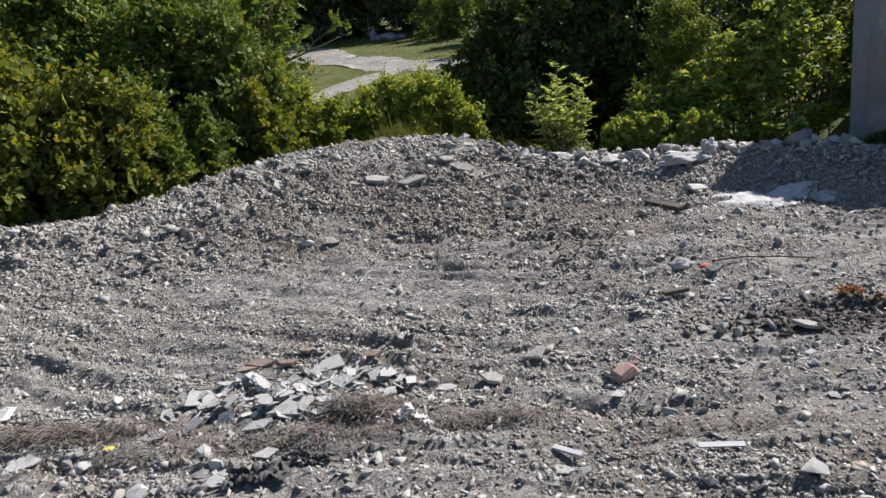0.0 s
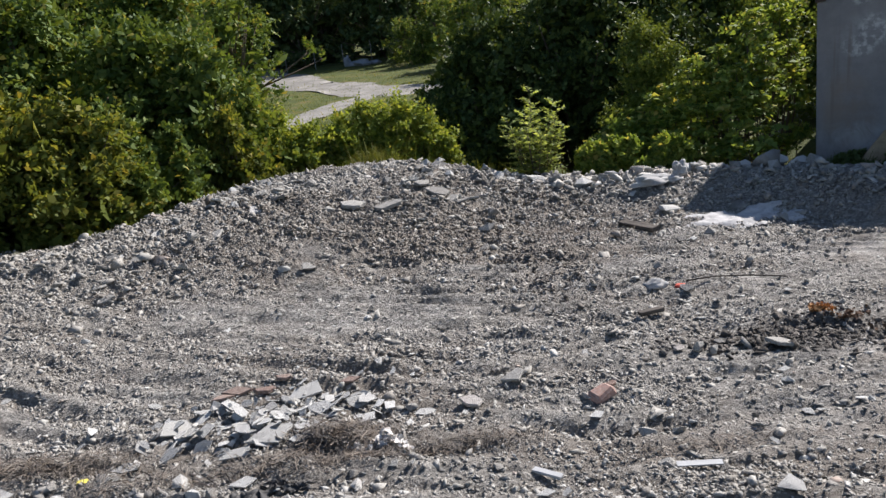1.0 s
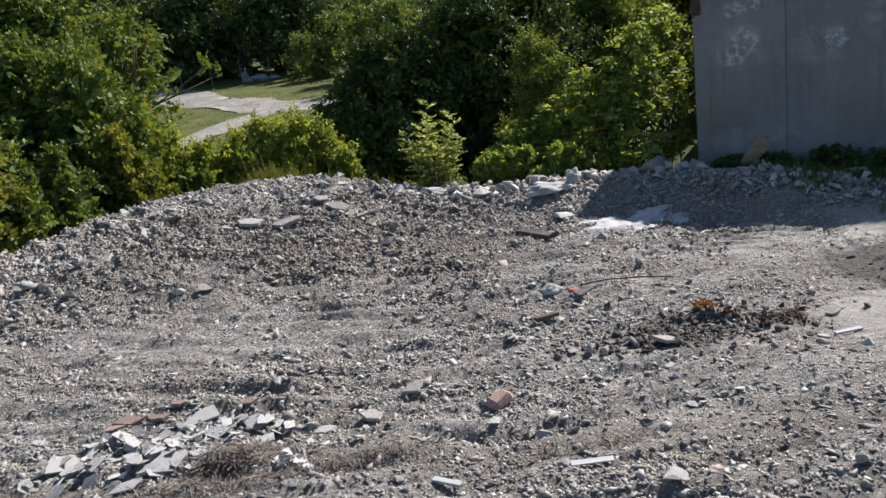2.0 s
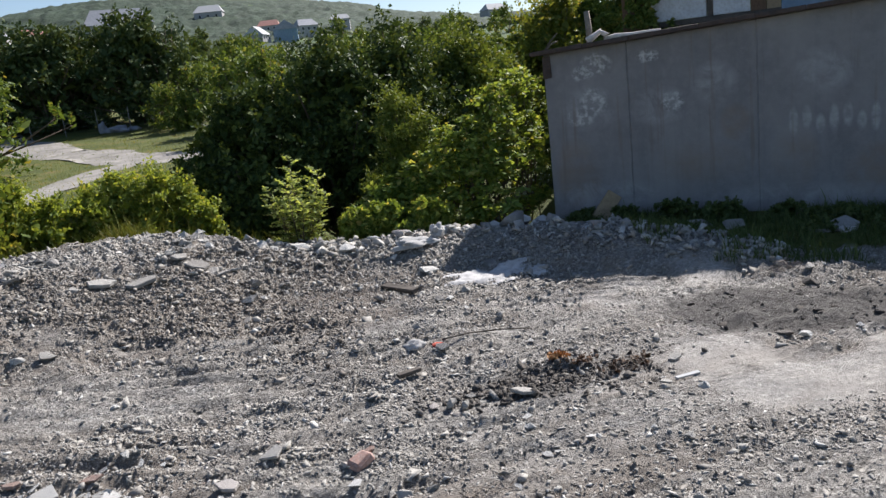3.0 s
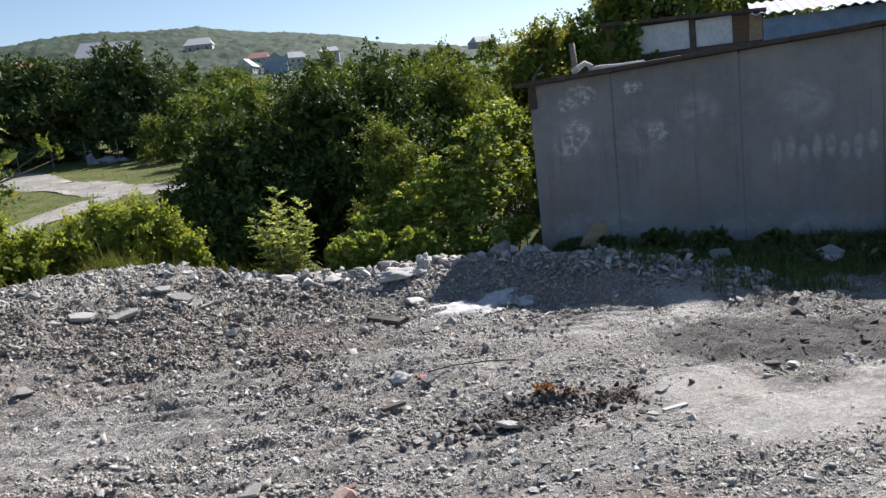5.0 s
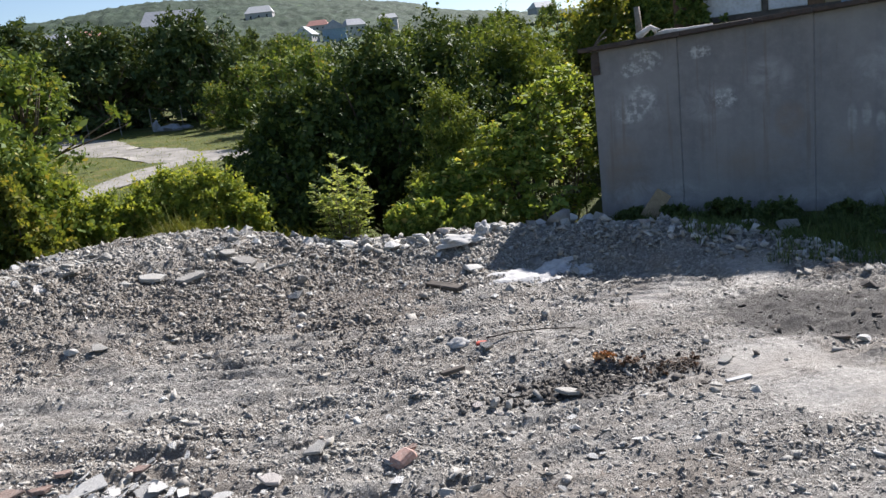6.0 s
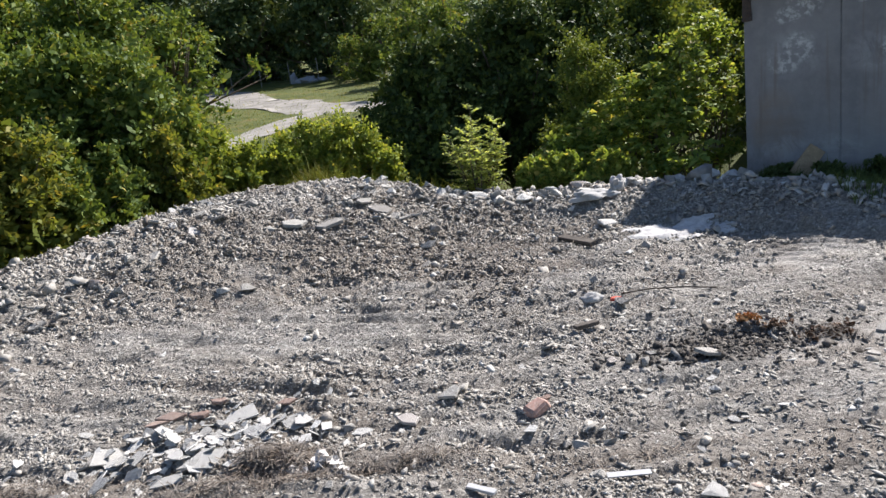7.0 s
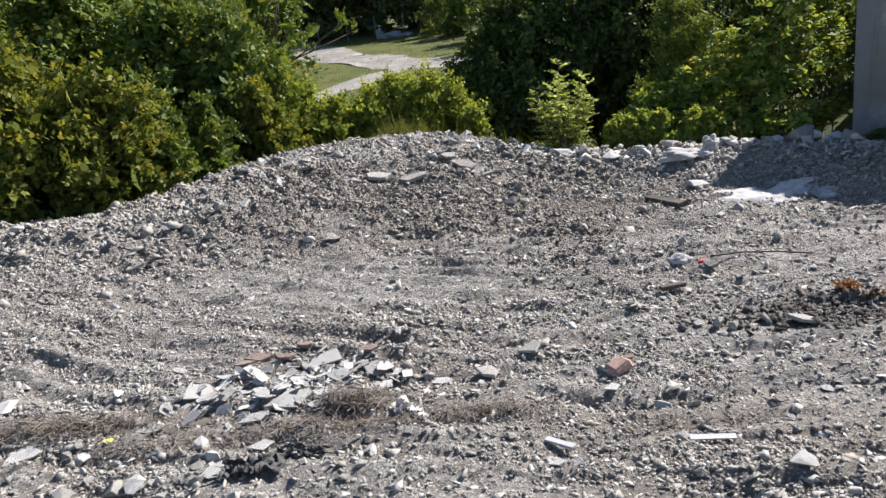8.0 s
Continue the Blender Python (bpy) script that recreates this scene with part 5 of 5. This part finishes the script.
# stones that stand out: x, y, size, height factor, pale
rnd = random.Random(15)
for x, y, size, tall, pale in ((-0.05, 8.95, 0.17, 1.3, 1), (0.76, 8.55, 0.28, 1.0, 1), (0.9, 8.5, 0.17, 1.0, 1), (1.2, 8.5, 0.3, 0.9, 1), (1.05, 8.42, 0.2, 0.9, 0), (1.42, 8.45, 0.2, 0.9, 0), (1.65, 8.3, 0.36, 0.7, 1),
                               (1.95, 8.4, 0.22, 1.0, 0), (2.05, 8.4, 0.28, 1.0, 1), (2.2, 8.35, 0.22, 1.0, 0), (2.95, 8.25, 0.3, 1.0, 1), (4.1, 7.8, 0.36, 1.1, 0), (4.75, 7.4, 0.3, 0.9, 0), (3.4, 8.1, 0.3, 0.9, 1), (2.85, 8.3, 0.28, 0.9, 1), (3.2, 8.2, 0.24, 1.0, 0), (3.64, 7.85, 0.3, 0.9, 0), (3.95, 7.9, 0.38, 0.8, 1), (4.4, 7.55, 0.3, 0.8, 0), (3.75, 8.1, 0.5, 0.8, 0), (4.0, 8.0, 0.45, 0.9, 0), (4.35, 7.8, 0.4, 0.8, 0), (5.0, 7.3, 0.35, 0.7, 0),
                               (0.46, 7.0, 0.22, 0.8, 0), (0.6, 7.05, 0.14, 0.8, 0), (-2.5, 6.5, 0.25, 0.9, 0), (-2.23, 6.28, 0.14, 1.0, 1), (-1.34, 6.05, 0.18, 0.9, 0), (-1.12, 6.05, 0.22, 0.8, 0), (-3.28, 6.15, 0.14, 0.8, 0), (-4.18, 6.65, 0.22, 0.9, 1),
                               (1.64, 4.75, 0.15, 0.9, 0), (1.66, 5.5, 0.12, 1.0, 0), (2.13, 6.3, 0.14, 1.0, 0), (2.22, 6.32, 0.13, 0.9, 1), (2.36, 7.4, 0.34, 0.6, 0), (1.36, 3.75, 0.13, 0.9, 0), (1.43, 3.7, 0.11, 0.9, 0), (1.27, 3.8, 0.1, 0.8, 0), (1.5, 3.82, 0.11, 0.8, 0), (1.36, 3.66, 0.09, 0.8, 0), (0.85, 3.0, 0.13, 0.8, 0), (0.98, 2.95, 0.11, 0.8, 0), (0.8, 3.05, 0.09, 0.8, 0),
                               (0.92, 3.12, 0.1, 0.7, 0), (3.84, 3.62, 0.13, 0.8, 1), (3.98, 3.55, 0.1, 0.8, 0), (4.15, 3.5, 0.09, 0.8, 1), (5.47, 5.7, 0.25, 0.7, 0), (6.5, 5.9, 0.4, 0.5, 0), (1.62, 3.05, 0.12, 0.45, 1), (1.68, 3.02, 0.08, 0.45, 1),
                               (-2.56, 3.5, 0.28, 0.35, 1), (-1.53, 2.7, 0.2, 0.6, 1), (1.2, 2.35, 0.2, 0.5, 1), (-1.9, 2.95, 0.16, 0.6, 1), (2.7, 3.2, 0.11, 0.8, 0)):
    me = rnd.choice(PALES if pale else ROCKS)
    rest("rock", me, x, y, size, rnd.uniform(0, 360), (rnd.uniform(-8, 8), rnd.uniform(-8, 8)), 0.12,
         "pale angular broken stone lying on grey rubble" if pale else "grey angular broken stone lying on rubble", "rock", "stones", (1, 1, tall))
for k in range(130):
    az = rnd.uniform(-36, 46)
    rc = float(np.interp(az, CREST[:, 0], CREST[:, 1]))
    r = rc + 0.3 - abs(rnd.gauss(0, 0.9 if az < 26 else 0.25)) if k < 100 else rnd.uniform(2.3, 7)
    x, y = polar(az, r)
    if k >= 100 and (math.hypot(x - 3.5, y - 3.7) < 1.1 or x > 2.5):
        continue
    size = rnd.uniform(0.08, 0.2) if k < 100 else rnd.uniform(0.05, 0.11)
    pale = rnd.random() < 0.1
    rest("rock", rnd.choice(PALES if pale else ROCKS), x, y, size, rnd.uniform(0, 360), (rnd.uniform(-12, 12), rnd.uniform(-12, 12)), 0.25,
         "pale angular broken stone lying on grey rubble" if pale else "grey angular broken stone lying on rubble", "rock", "stones")
for k in range(105):
    x, y = (rnd.gauss(-1.6, 0.6), 2.75 + rnd.gauss(0, 0.17)) if k < 75 else (rnd.uniform(-1.2, 2.2), rnd.uniform(2.2, 3.6))
    rest("rock", rnd.choice(ROCKS), x, y, 0.07 * math.exp(rnd.gauss(0, 0.35)), rnd.uniform(0, 360), (rnd.uniform(-12, 12), rnd.uniform(-12, 12)), 0.3,
         "fist-sized grey broken stone lying among rubble", "rock", "stones")
for k in range(80):
    az = rnd.uniform(-30, 3)
    x, y = polar(az, float(np.interp(az, CREST[:, 0], CREST[:, 1])) + 0.2 - abs(rnd.gauss(0, 0.9)))
    rest("flat_stone", rnd.choice(SLABS), x, y, rnd.uniform(0.08, 0.24), rnd.uniform(0, 360), (rnd.uniform(-28, 34), rnd.uniform(-26, 26)), 0.45, "flat broken grey stone lying on rubble", "flat stone", "flat stones", lift=0.0)
for x, y, size in ((4.9, 4.68, 0.28), (5.11, 4.35, 0.16), (5.23, 4.21, 0.2), (3.87, 3.85, 0.2), (4.05, 3.75, 0.16), (4.3, 3.62, 0.14), (4.4, 4.1, 0.14), (4.6, 4.5, 0.13), (2.6, 3.55, 0.1), (2.2, 3.75, 0.1), (2.05, 3.9, 0.11), (1.95, 3.6, 0.09), (1.5, 3.85, 0.09), (1.75, 3.98, 0.12)):
    rest("clod", rnd.choice(CLODS), x, y, size, rnd.uniform(0, 360), (0, 0), 0.25, "dark moist clod of earth on grey ground", "clod", "clods", (1, 1, 0.6))

# broken tiles
for x, y, size, turn, tilt in ((-0.85, 3.74, 0.27, 35, (14, -6)), (-0.93, 3.27, 0.25, 30, (10, 0)), (-1.48, 3.52, 0.24, 60, (16, 12)), (-1.10, 3.14, 0.19, 25, (8, 0)), (-0.92, 3.55, 0.14, 10, (5, 0)), (-1.63, 3.16, 0.13, 10, (5, 0)),
                               (-0.37, 3.5, 0.13, 70, (5, 5)), (-0.18, 3.42, 0.11, 20, (5, 5)), (-1.18, 2.72, 0.13, 50, (12, 0)), (-1.0, 2.88, 0.13, 15, (3, 0)), (-0.7, 3.62, 0.13, 80, (20, 5)), (-1.25, 3.68, 0.15, 110, (18, 0)), (1.69, 3.43, 0.085, 5, (4, 0)), (0.66, 3.17, 0.09, 20, (8, 0)), (0.31, 2.55, 0.09, 10, (5, 0)), (-2.2, 3.0, 0.22, 15, (5, 0))):
    rest("tile_shard", rnd.choice(SHARDS), x, y, size * 1.25, turn, tilt, 0.1, "broken pale grey tile shard lying in rubble", "tile shard", "broken tiles", lift=0.02)
for k in range(190):
    x, y = -1.02 + rnd.gauss(0, 0.36), 3.46 + rnd.gauss(0, 0.17)
    rest("tile_shard", rnd.choice(SHARDS), x, y, 0.05 + 0.12 * rnd.random() ** 1.6, rnd.uniform(0, 360), (rnd.uniform(-25, 42), rnd.uniform(-30, 30)), 0.15, "broken pale grey tile shard lying in rubble", "tile shard", "broken tiles", lift=rnd.uniform(0.0, 0.04))
for k in range(60):
    az, r = rnd.uniform(-34, 40), rnd.uniform(2.4, 9)
    x, y = polar(az, r)
    rest("tile_shard", rnd.choice(SHARDS), x, y, rnd.uniform(0.04, 0.1), rnd.uniform(0, 360), (rnd.uniform(-20, 20), rnd.uniform(-20, 20)), 0.1, "broken pale grey tile shard lying in rubble", "tile shard", "broken tiles", lift=0.01)
for x, y, size, turn in ((0.05, 3.45, 0.17, 120), (0.31, 3.62, 0.16, -10), (1.78, 3.67, 0.19, 10), (-0.84, 7.7, 0.34, -15), (-0.5, 7.6, 0.36, 20), (0.29, 7.66, 0.2, 40), (0.04, 7.85, 0.3, -45), (0.15, 7.75, 0.26, -40), (-0.1, 8.1, 0.24, 20), (-1.6, 7.9, 0.25, 0), (2.9, 3.75, 0.14, 5), (2.55, 3.35, 0.1, 5)):
    rest("flat_stone", rnd.choice(SLABS), x, y, size, turn, (rnd.uniform(-15, 24), rnd.uniform(-15, 15)), 0.3, "flat broken grey stone lying on rubble", "flat stone", "flat stones", lift=0.02)
for x, y, size in ((-1.1, 3.82, 0.2), (-1.25, 3.86, 0.18), (-1.0, 3.9, 0.16), (-0.6, 3.8, 0.13), (-1.32, 3.78, 0.13), (0.78, 3.42, 0.11)):
    rest("brown_sherd", rnd.choice(SHERDS), x, y, size, rnd.uniform(-25, 25), (rnd.uniform(-10, 25), 0), 0.1, "brown broken roof tile sherd in the rubble", "sherd", "sherds", lift=0.015)


def build_brick():
    bm = box(bmesh.new(), -0.058, 0.058, -0.038, 0.038, -0.012, 0.042, 0.012, 3, 0.016)
    ob = part("brick", bm, BRICK)
    z = float(land(np.array([0.73]), np.array([3.36]))[0])
    ob.matrix_world = pose(0.73, 3.36, z, 6, -10, 28)
    tagged(ob, "broken half of a red brick lying on rubble", "brick")


build_brick()


def crumpled(name, x, y, sx, sy, sz, seed, material, label, category, lift=0.0, turn=0.0, cuts=3, rough=0.35):
    """A crumpled soft thing: a sunken, folded lump."""
    bm = bmesh.new()
    bmesh.ops.create_icosphere(bm, subdivisions=cuts, radius=0.5)
    off = Vector((seed * 3.7, seed * 1.3, 0))
    for v in bm.verts:
        n = noise.noise(v.co * 2.6 + off) + 0.5 * noise.noise(v.co * 6.5 + off)
        v.co *= 1 + rough * n
        v.co.z = max(v.co.z, -0.25)
        v.co = Vector((v.co.x * sx, v.co.y * sy, v.co.z * sz))
    ob = part(name, bm, material, smooth=True)
    z = float(land(np.array([x]), np.array([y]))[0])
    ob.matrix_world = pose(x, y, z + 0.2 * sz + lift, 0, 0, turn)
    return tagged(ob, label, category)


crumpled("sack", 2.42, 8.0, 0.5, 0.24, 0.13, 3, SACKS, "dusty pale sack half buried in stones", "sack", turn=8, cuts=4, rough=0.55)
crumpled("sack", 2.72, 8.1, 0.2, 0.12, 0.22, 4, SACKS, "folded neck of a dusty pale sack", "sack", turn=40, cuts=4, rough=0.7)
crumpled("red_rag", 1.68, 5.0, 0.09, 0.06, 0.03, 8, REDRAG, "small crumpled faded red rag", "rag", rough=0.6)
crumpled("white_rag", 1.5, 5.02, 0.16, 0.1, 0.08, 9, SACKS, "crumpled pale rag on the earth", "rag", rough=0.6)


def litter(name, x, y, sx, sy, sz, n, size, seed, material, label, category):
    """A small heap of crumpled scraps."""
    rng = np.random.default_rng(seed)
    c = np.stack([rng.normal(0, sx, 24), rng.normal(0, sy, 24), np.abs(rng.normal(0, sz, 24)) + 0.01], 1)
    V, F = leaves(c, np.full(24, 0.02), n, size, seed, shell=0.2, long=1.4)
    z = float(land(np.array([x]), np.array([y]))[0])
    V[:, 2] = np.maximum(V[:, 2], -0.03)
    ob = link_mesh(name, V, F, material)
    ob.matrix_world = pose(x, y, z + 0.005)
    return tagged(ob, label, category)


litter("foam_scrap", -0.37, 3.12, 0.035, 0.025, 0.03, 90, 0.026, 5, FOAM, "torn white foam scraps in dry straw", "foam")
litter("foam_scrap", -0.5, 3.08, 0.03, 0.02, 0.012, 50, 0.022, 6, FOAM, "torn white foam scraps in dry straw", "foam")
litter("foam_scrap", -0.28, 3.03, 0.02, 0.015, 0.01, 30, 0.02, 7, FOAM, "torn white foam scraps in dry straw", "foam")
litter("refuse", 2.25, 4.12, 0.05, 0.03, 0.01, 170, 0.019, 10, ORANGE, "rotten orange refuse on dark earth", "refuse")
litter("refuse", 2.38, 4.03, 0.06, 0.03, 0.015, 110, 0.018, 11, BROWN, "brown rotting refuse on dark earth", "refuse")


def sheet(name, x, y, l, w, high, seed, turn, material, label, category):
    """A thin torn sheet crumpled into folds on the ground."""
    n, m = 34, 16
    U, W = np.meshgrid(np.linspace(-0.5, 0.5, n), np.linspace(-0.5, 0.5, m))
    X = U * l * (1 + 0.25 * fbm(W * 5, W * 0 + 2, 2, seed)) + 0.012 * fbm(U * 14, W * 9, 2, seed + 1)
    Y = W * w * (1 + 0.5 * fbm(U * 6, U * 0 + 4, 2, seed + 2)) + 0.012 * fbm(U * 12, W * 11, 2, seed + 3)
    c, q = math.cos(radians(turn)), math.sin(radians(turn))
    gx, gy = x + X * c - Y * q, y + X * q + Y * c
    Z = 0.3 * land(gx, gy) + 0.7 * float(land(np.array([x]), np.array([y]))[0]) + 0.012 + high * np.abs(fbm(U * 5, W * 4.5, 4, seed + 4))
    i = np.arange(n * m).reshape(m, n)
    F = np.stack([i[:-1, :-1], i[:-1, 1:], i[1:, 1:], i[1:, :-1]], -1).reshape(-1, 4)
    tagged(link_mesh(name, np.stack([gx, gy, Z], -1).reshape(-1, 3), F, material), label, category)


sheet("black_cloth", -1.0, 2.68, 0.26, 0.13, 0.05, 13, 10, BLACK, "torn crumpled black cloth in the rubble", "cloth")
sheet("black_cloth", -0.8, 2.8, 0.22, 0.07, 0.03, 23, -8, BLACK, "torn crumpled black cloth in the rubble", "cloth")
litter("dead_leaves", 2.58, 3.82, 0.10, 0.05, 0.012, 300, 0.022, 12, BROWN, "clump of brown dead leaves on earth", "leaf clump")
crumpled("wrapper", -1.82, 3.07, 0.06, 0.04, 0.02, 15, YELLOW, "small yellow wrapper on the ground", "wrapper")


def powder():
    n, m = 60, 24
    X, Y = np.meshgrid(np.linspace(-0.62, 0.62, n), np.linspace(-0.3, 0.3, m))
    d = (X / 0.52) ** 2 + (Y / 0.22) ** 2 + 1.0 * fbm(X * 5, Y * 7, 3, 55)
    Z = 0.45 * land(X + 2.95, Y + 7.0) + 0.55 * land(X + 2.95, Y + 7.0, False) + 0.012 + 0.035 * np.clip(1 - d, -1.5, 0.6) + 0.008 * fbm(X * 14, Y * 14, 3, 56)
    i = np.arange(n * m).reshape(m, n)
    F = np.stack([i[:-1, :-1], i[:-1, 1:], i[1:, 1:], i[1:, :-1]], -1).reshape(-1, 4)
    tagged(link_mesh("spilled_lime", np.stack([X + 2.95, Y + 7.0, Z], -1).reshape(-1, 3), F, POWDER, smooth=True), "spilled white lime spread on the earth", "lime")


powder()


def plank(name, x, y, l, w, t, turn, tilt, material, label, category="plank", lift=0.01, seed=1):
    bm = bmesh.new()
    box(bm, -l / 2, l / 2, -w / 2, w / 2, 0, t, min(w, t) * 0.12, seed, min(w, t) * 0.15)
    ob = part(name, bm, material)
    z = float(land(np.array([x]), np.array([y]))[0])
    ob.matrix_world = pose(x, y, z + lift, tilt, 0, turn)
    return tagged(ob, label, category)


plank("plank", 1.92, 6.95, 0.46, 0.08, 0.04, -62, 10, DARKWOOD, "weathered broken wooden plank on rubble", lift=0.03)
plank("plank", 1.28, 4.38, 0.17, 0.05, 0.025, 15, 0, DARKWOOD, "short dark piece of wood on earth", seed=2, lift=0.02)
plank("slat", 0.97, 2.66, 0.19, 0.035, 0.006, -8, 4, SLATE, "thin pale slat lying on the ground", "slat", seed=3, lift=0.02)
plank("slat", 0.33, 2.7, 0.14, 0.03, 0.012, -40, 4, SLATE, "thin pale slat lying on the ground", "slat", seed=4, lift=0.02)
plank("slat", 2.75, 3.42, 0.17, 0.03, 0.012, 3, 4, SLATE, "thin pale slat lying on the ground", "slat", seed=5, lift=0.02)
rest("concrete_chunk", ROCKS[2], 5.72, 7.25, 0.2, -48, (6, 10), 0.1, "long broken concrete chunk lying in grass", "concrete chunk", "", (2.2, 0.8, 0.9))
rest("concrete_chunk", ROCKS[5], 5.88, 6.85, 0.3, -40, (6, -10), 0.1, "broken concrete chunk lying in grass", "concrete chunk", "", (1.3, 0.8, 0.9))
rest("concrete_slab", SLABS[1], 6.55, 6.0, 0.6, -40, (16, 0), 0.1, "tilted grey concrete slab in shaded grass", "concrete slab")
leaning = plank("board", 5.12, 8.42, 0.2, 0.04, 0.4, -20, -22, TAN, "tan board leaning by the garage wall", "board", seed=7)
leaning.matrix_world = pose(5.05, 8.45, -0.12, -14, 38, -25)


def straw(x, y, sx, sy, high, n, seed):
    rng = np.random.default_rng(seed)
    px, py = x + rng.normal(0, sx, n), y + rng.normal(0, sy, n)
    pz = land(px, py) + 0.012 + high * rng.random(n) * np.exp(-((px - x) / sx / 1.6) ** 2 - ((py - y) / sy / 1.6) ** 2)
    a, tilt = rng.uniform(0, 6.283, n), rng.normal(0, 0.35, n)
    l, w = rng.uniform(0.02, 0.075, n), rng.uniform(0.001, 0.0022, n)
    d = np.stack([np.cos(a) * np.cos(tilt), np.sin(a) * np.cos(tilt), np.sin(tilt)], 1)
    s = np.stack([-np.sin(a), np.cos(a), rng.normal(0, 0.5, n)], 1)
    c = np.stack([px, py, pz], 1)
    mid = c + np.stack([0 * l, 0 * l, 0.12 * l], 1)
    A, B, C = c - d * l[:, None], c + d * l[:, None], s * w[:, None]
    V = np.stack([A - C, A + C, mid + C, mid - C, B - C * 0.6, B + C * 0.6], 1).reshape(-1, 3)
    k = 6 * np.arange(n)
    F = np.concatenate([np.stack([k, k + 1, k + 2, k + 3], 1), np.stack([k + 3, k + 2, k + 5, k + 4], 1)])
    tagged(link_mesh("dry_straw", V, F, STRAW), "tangle of dry brown straw on the rubble", "straw", kind="stuff")


straw(-0.58, 3.22, 0.12, 0.06, 0.09, 800, 1)
straw(-0.7, 3.0, 0.25, 0.05, 0.03, 450, 2)
straw(-2.1, 3.2, 0.28, 0.05, 0.06, 1000, 3)
straw(0.0, 3.02, 0.2, 0.03, 0.03, 300, 4)
straw(1.1, 2.82, 0.25, 0.03, 0.015, 160, 5)
straw(-1.45, 3.0, 0.25, 0.06, 0.03, 260, 6)
straw(1.15, 6.9, 0.5, 0.12, 0.04, 500, 7)
straw(2.6, 3.8, 0.07, 0.05, 0.06, 120, 8)


straw(4.95, 5.1, 0.14, 0.05, 0.04, 160, 9)


def strand(name, pts, material, label, category):
    V, F = tubes([pts], 6)
    return tagged(link_mesh(name, V, F, material, smooth=True), label, category)


def on_roof(pts):
    return [(*(GAR @ Vector((x, y, z))), r) for x, y, z, r in pts]


strand("rag", on_roof([(0.60, -0.02, 2.15, 0.048), (0.68, 0.0, 2.2, 0.040), (0.76, 0.02, 2.25, 0.032), (0.84, 0, 2.2, 0.038), (0.8, 0.03, 2.15, 0.032), (0.95, 0.0, 2.17, 0.035), (1.15, 0.0, 2.165, 0.029), (1.35, 0.0, 2.175, 0.022), (1.5, 0.0, 2.18, 0.019)]), CLOTH, "twisted pale rag lying on the roof edge", "rag")
strand("stick", on_roof([(0.16, 2.5, 2.09, 0.05), (0.16, 2.5, 2.4, 0.05), (0.14, 2.5, 2.68, 0.045)]), WOOD, "grey wooden post stub on the roof", "post")
strand("stick", on_roof([(0.02, 0.02, 2.08, 0.012), (0.1, 0.03, 2.2, 0.01), (0.2, 0.05, 2.3, 0.007)]), DARKWOOD, "dark broken stick on the roof corner", "stick")
strand("stick", on_roof([(0.05, -0.02, 2.08, 0.01), (0.12, 0.0, 2.17, 0.009), (0.2, 0.05, 2.2, 0.006)]), DARKWOOD, "dark broken stick on the roof corner", "stick")
strand("wire", [(px, py, float(land(np.array([px]), np.array([py]), False)[0]) + 0.035, 0.006) for px, py in ((1.72, 5.0), (1.95, 5.05), (2.2, 5.0), (2.4, 4.9))], DARKWOOD, "thin dark bent rod on the ground", "rod")


def build_ivy():
    """Ivy hanging over the end of the shed."""
    h = holder("ivy", in_yard(0.95, 3.4, 2.35), "dark ivy hanging over the end of the shed", "ivy")
    rnd = random.Random(31)
    c = [(rnd.uniform(-0.35, 0.15) + 0.25 * (k % 5 == 0), rnd.uniform(-0.08, 0.02), rnd.uniform(0.0, 0.55)) for k in range(40)]
    V, F = leaves(c, np.full(40, 0.075), 1600, 0.045, 32)
    link_mesh("crown", V, F, LEAF_MID, h)
    V, F = tubes([[(-0.3, 0.0, -0.15, 0.012), (-0.1, 0, 0.2, 0.01), (0.1, -0.02, 0.5, 0.006)], [(-0.2, 0.0, -0.15, 0.01), (-0.25, 0, 0.3, 0.008), (-0.1, 0, 0.55, 0.005)]], 5)
    link_mesh("trunk", V, F, BARK, h)


build_ivy()
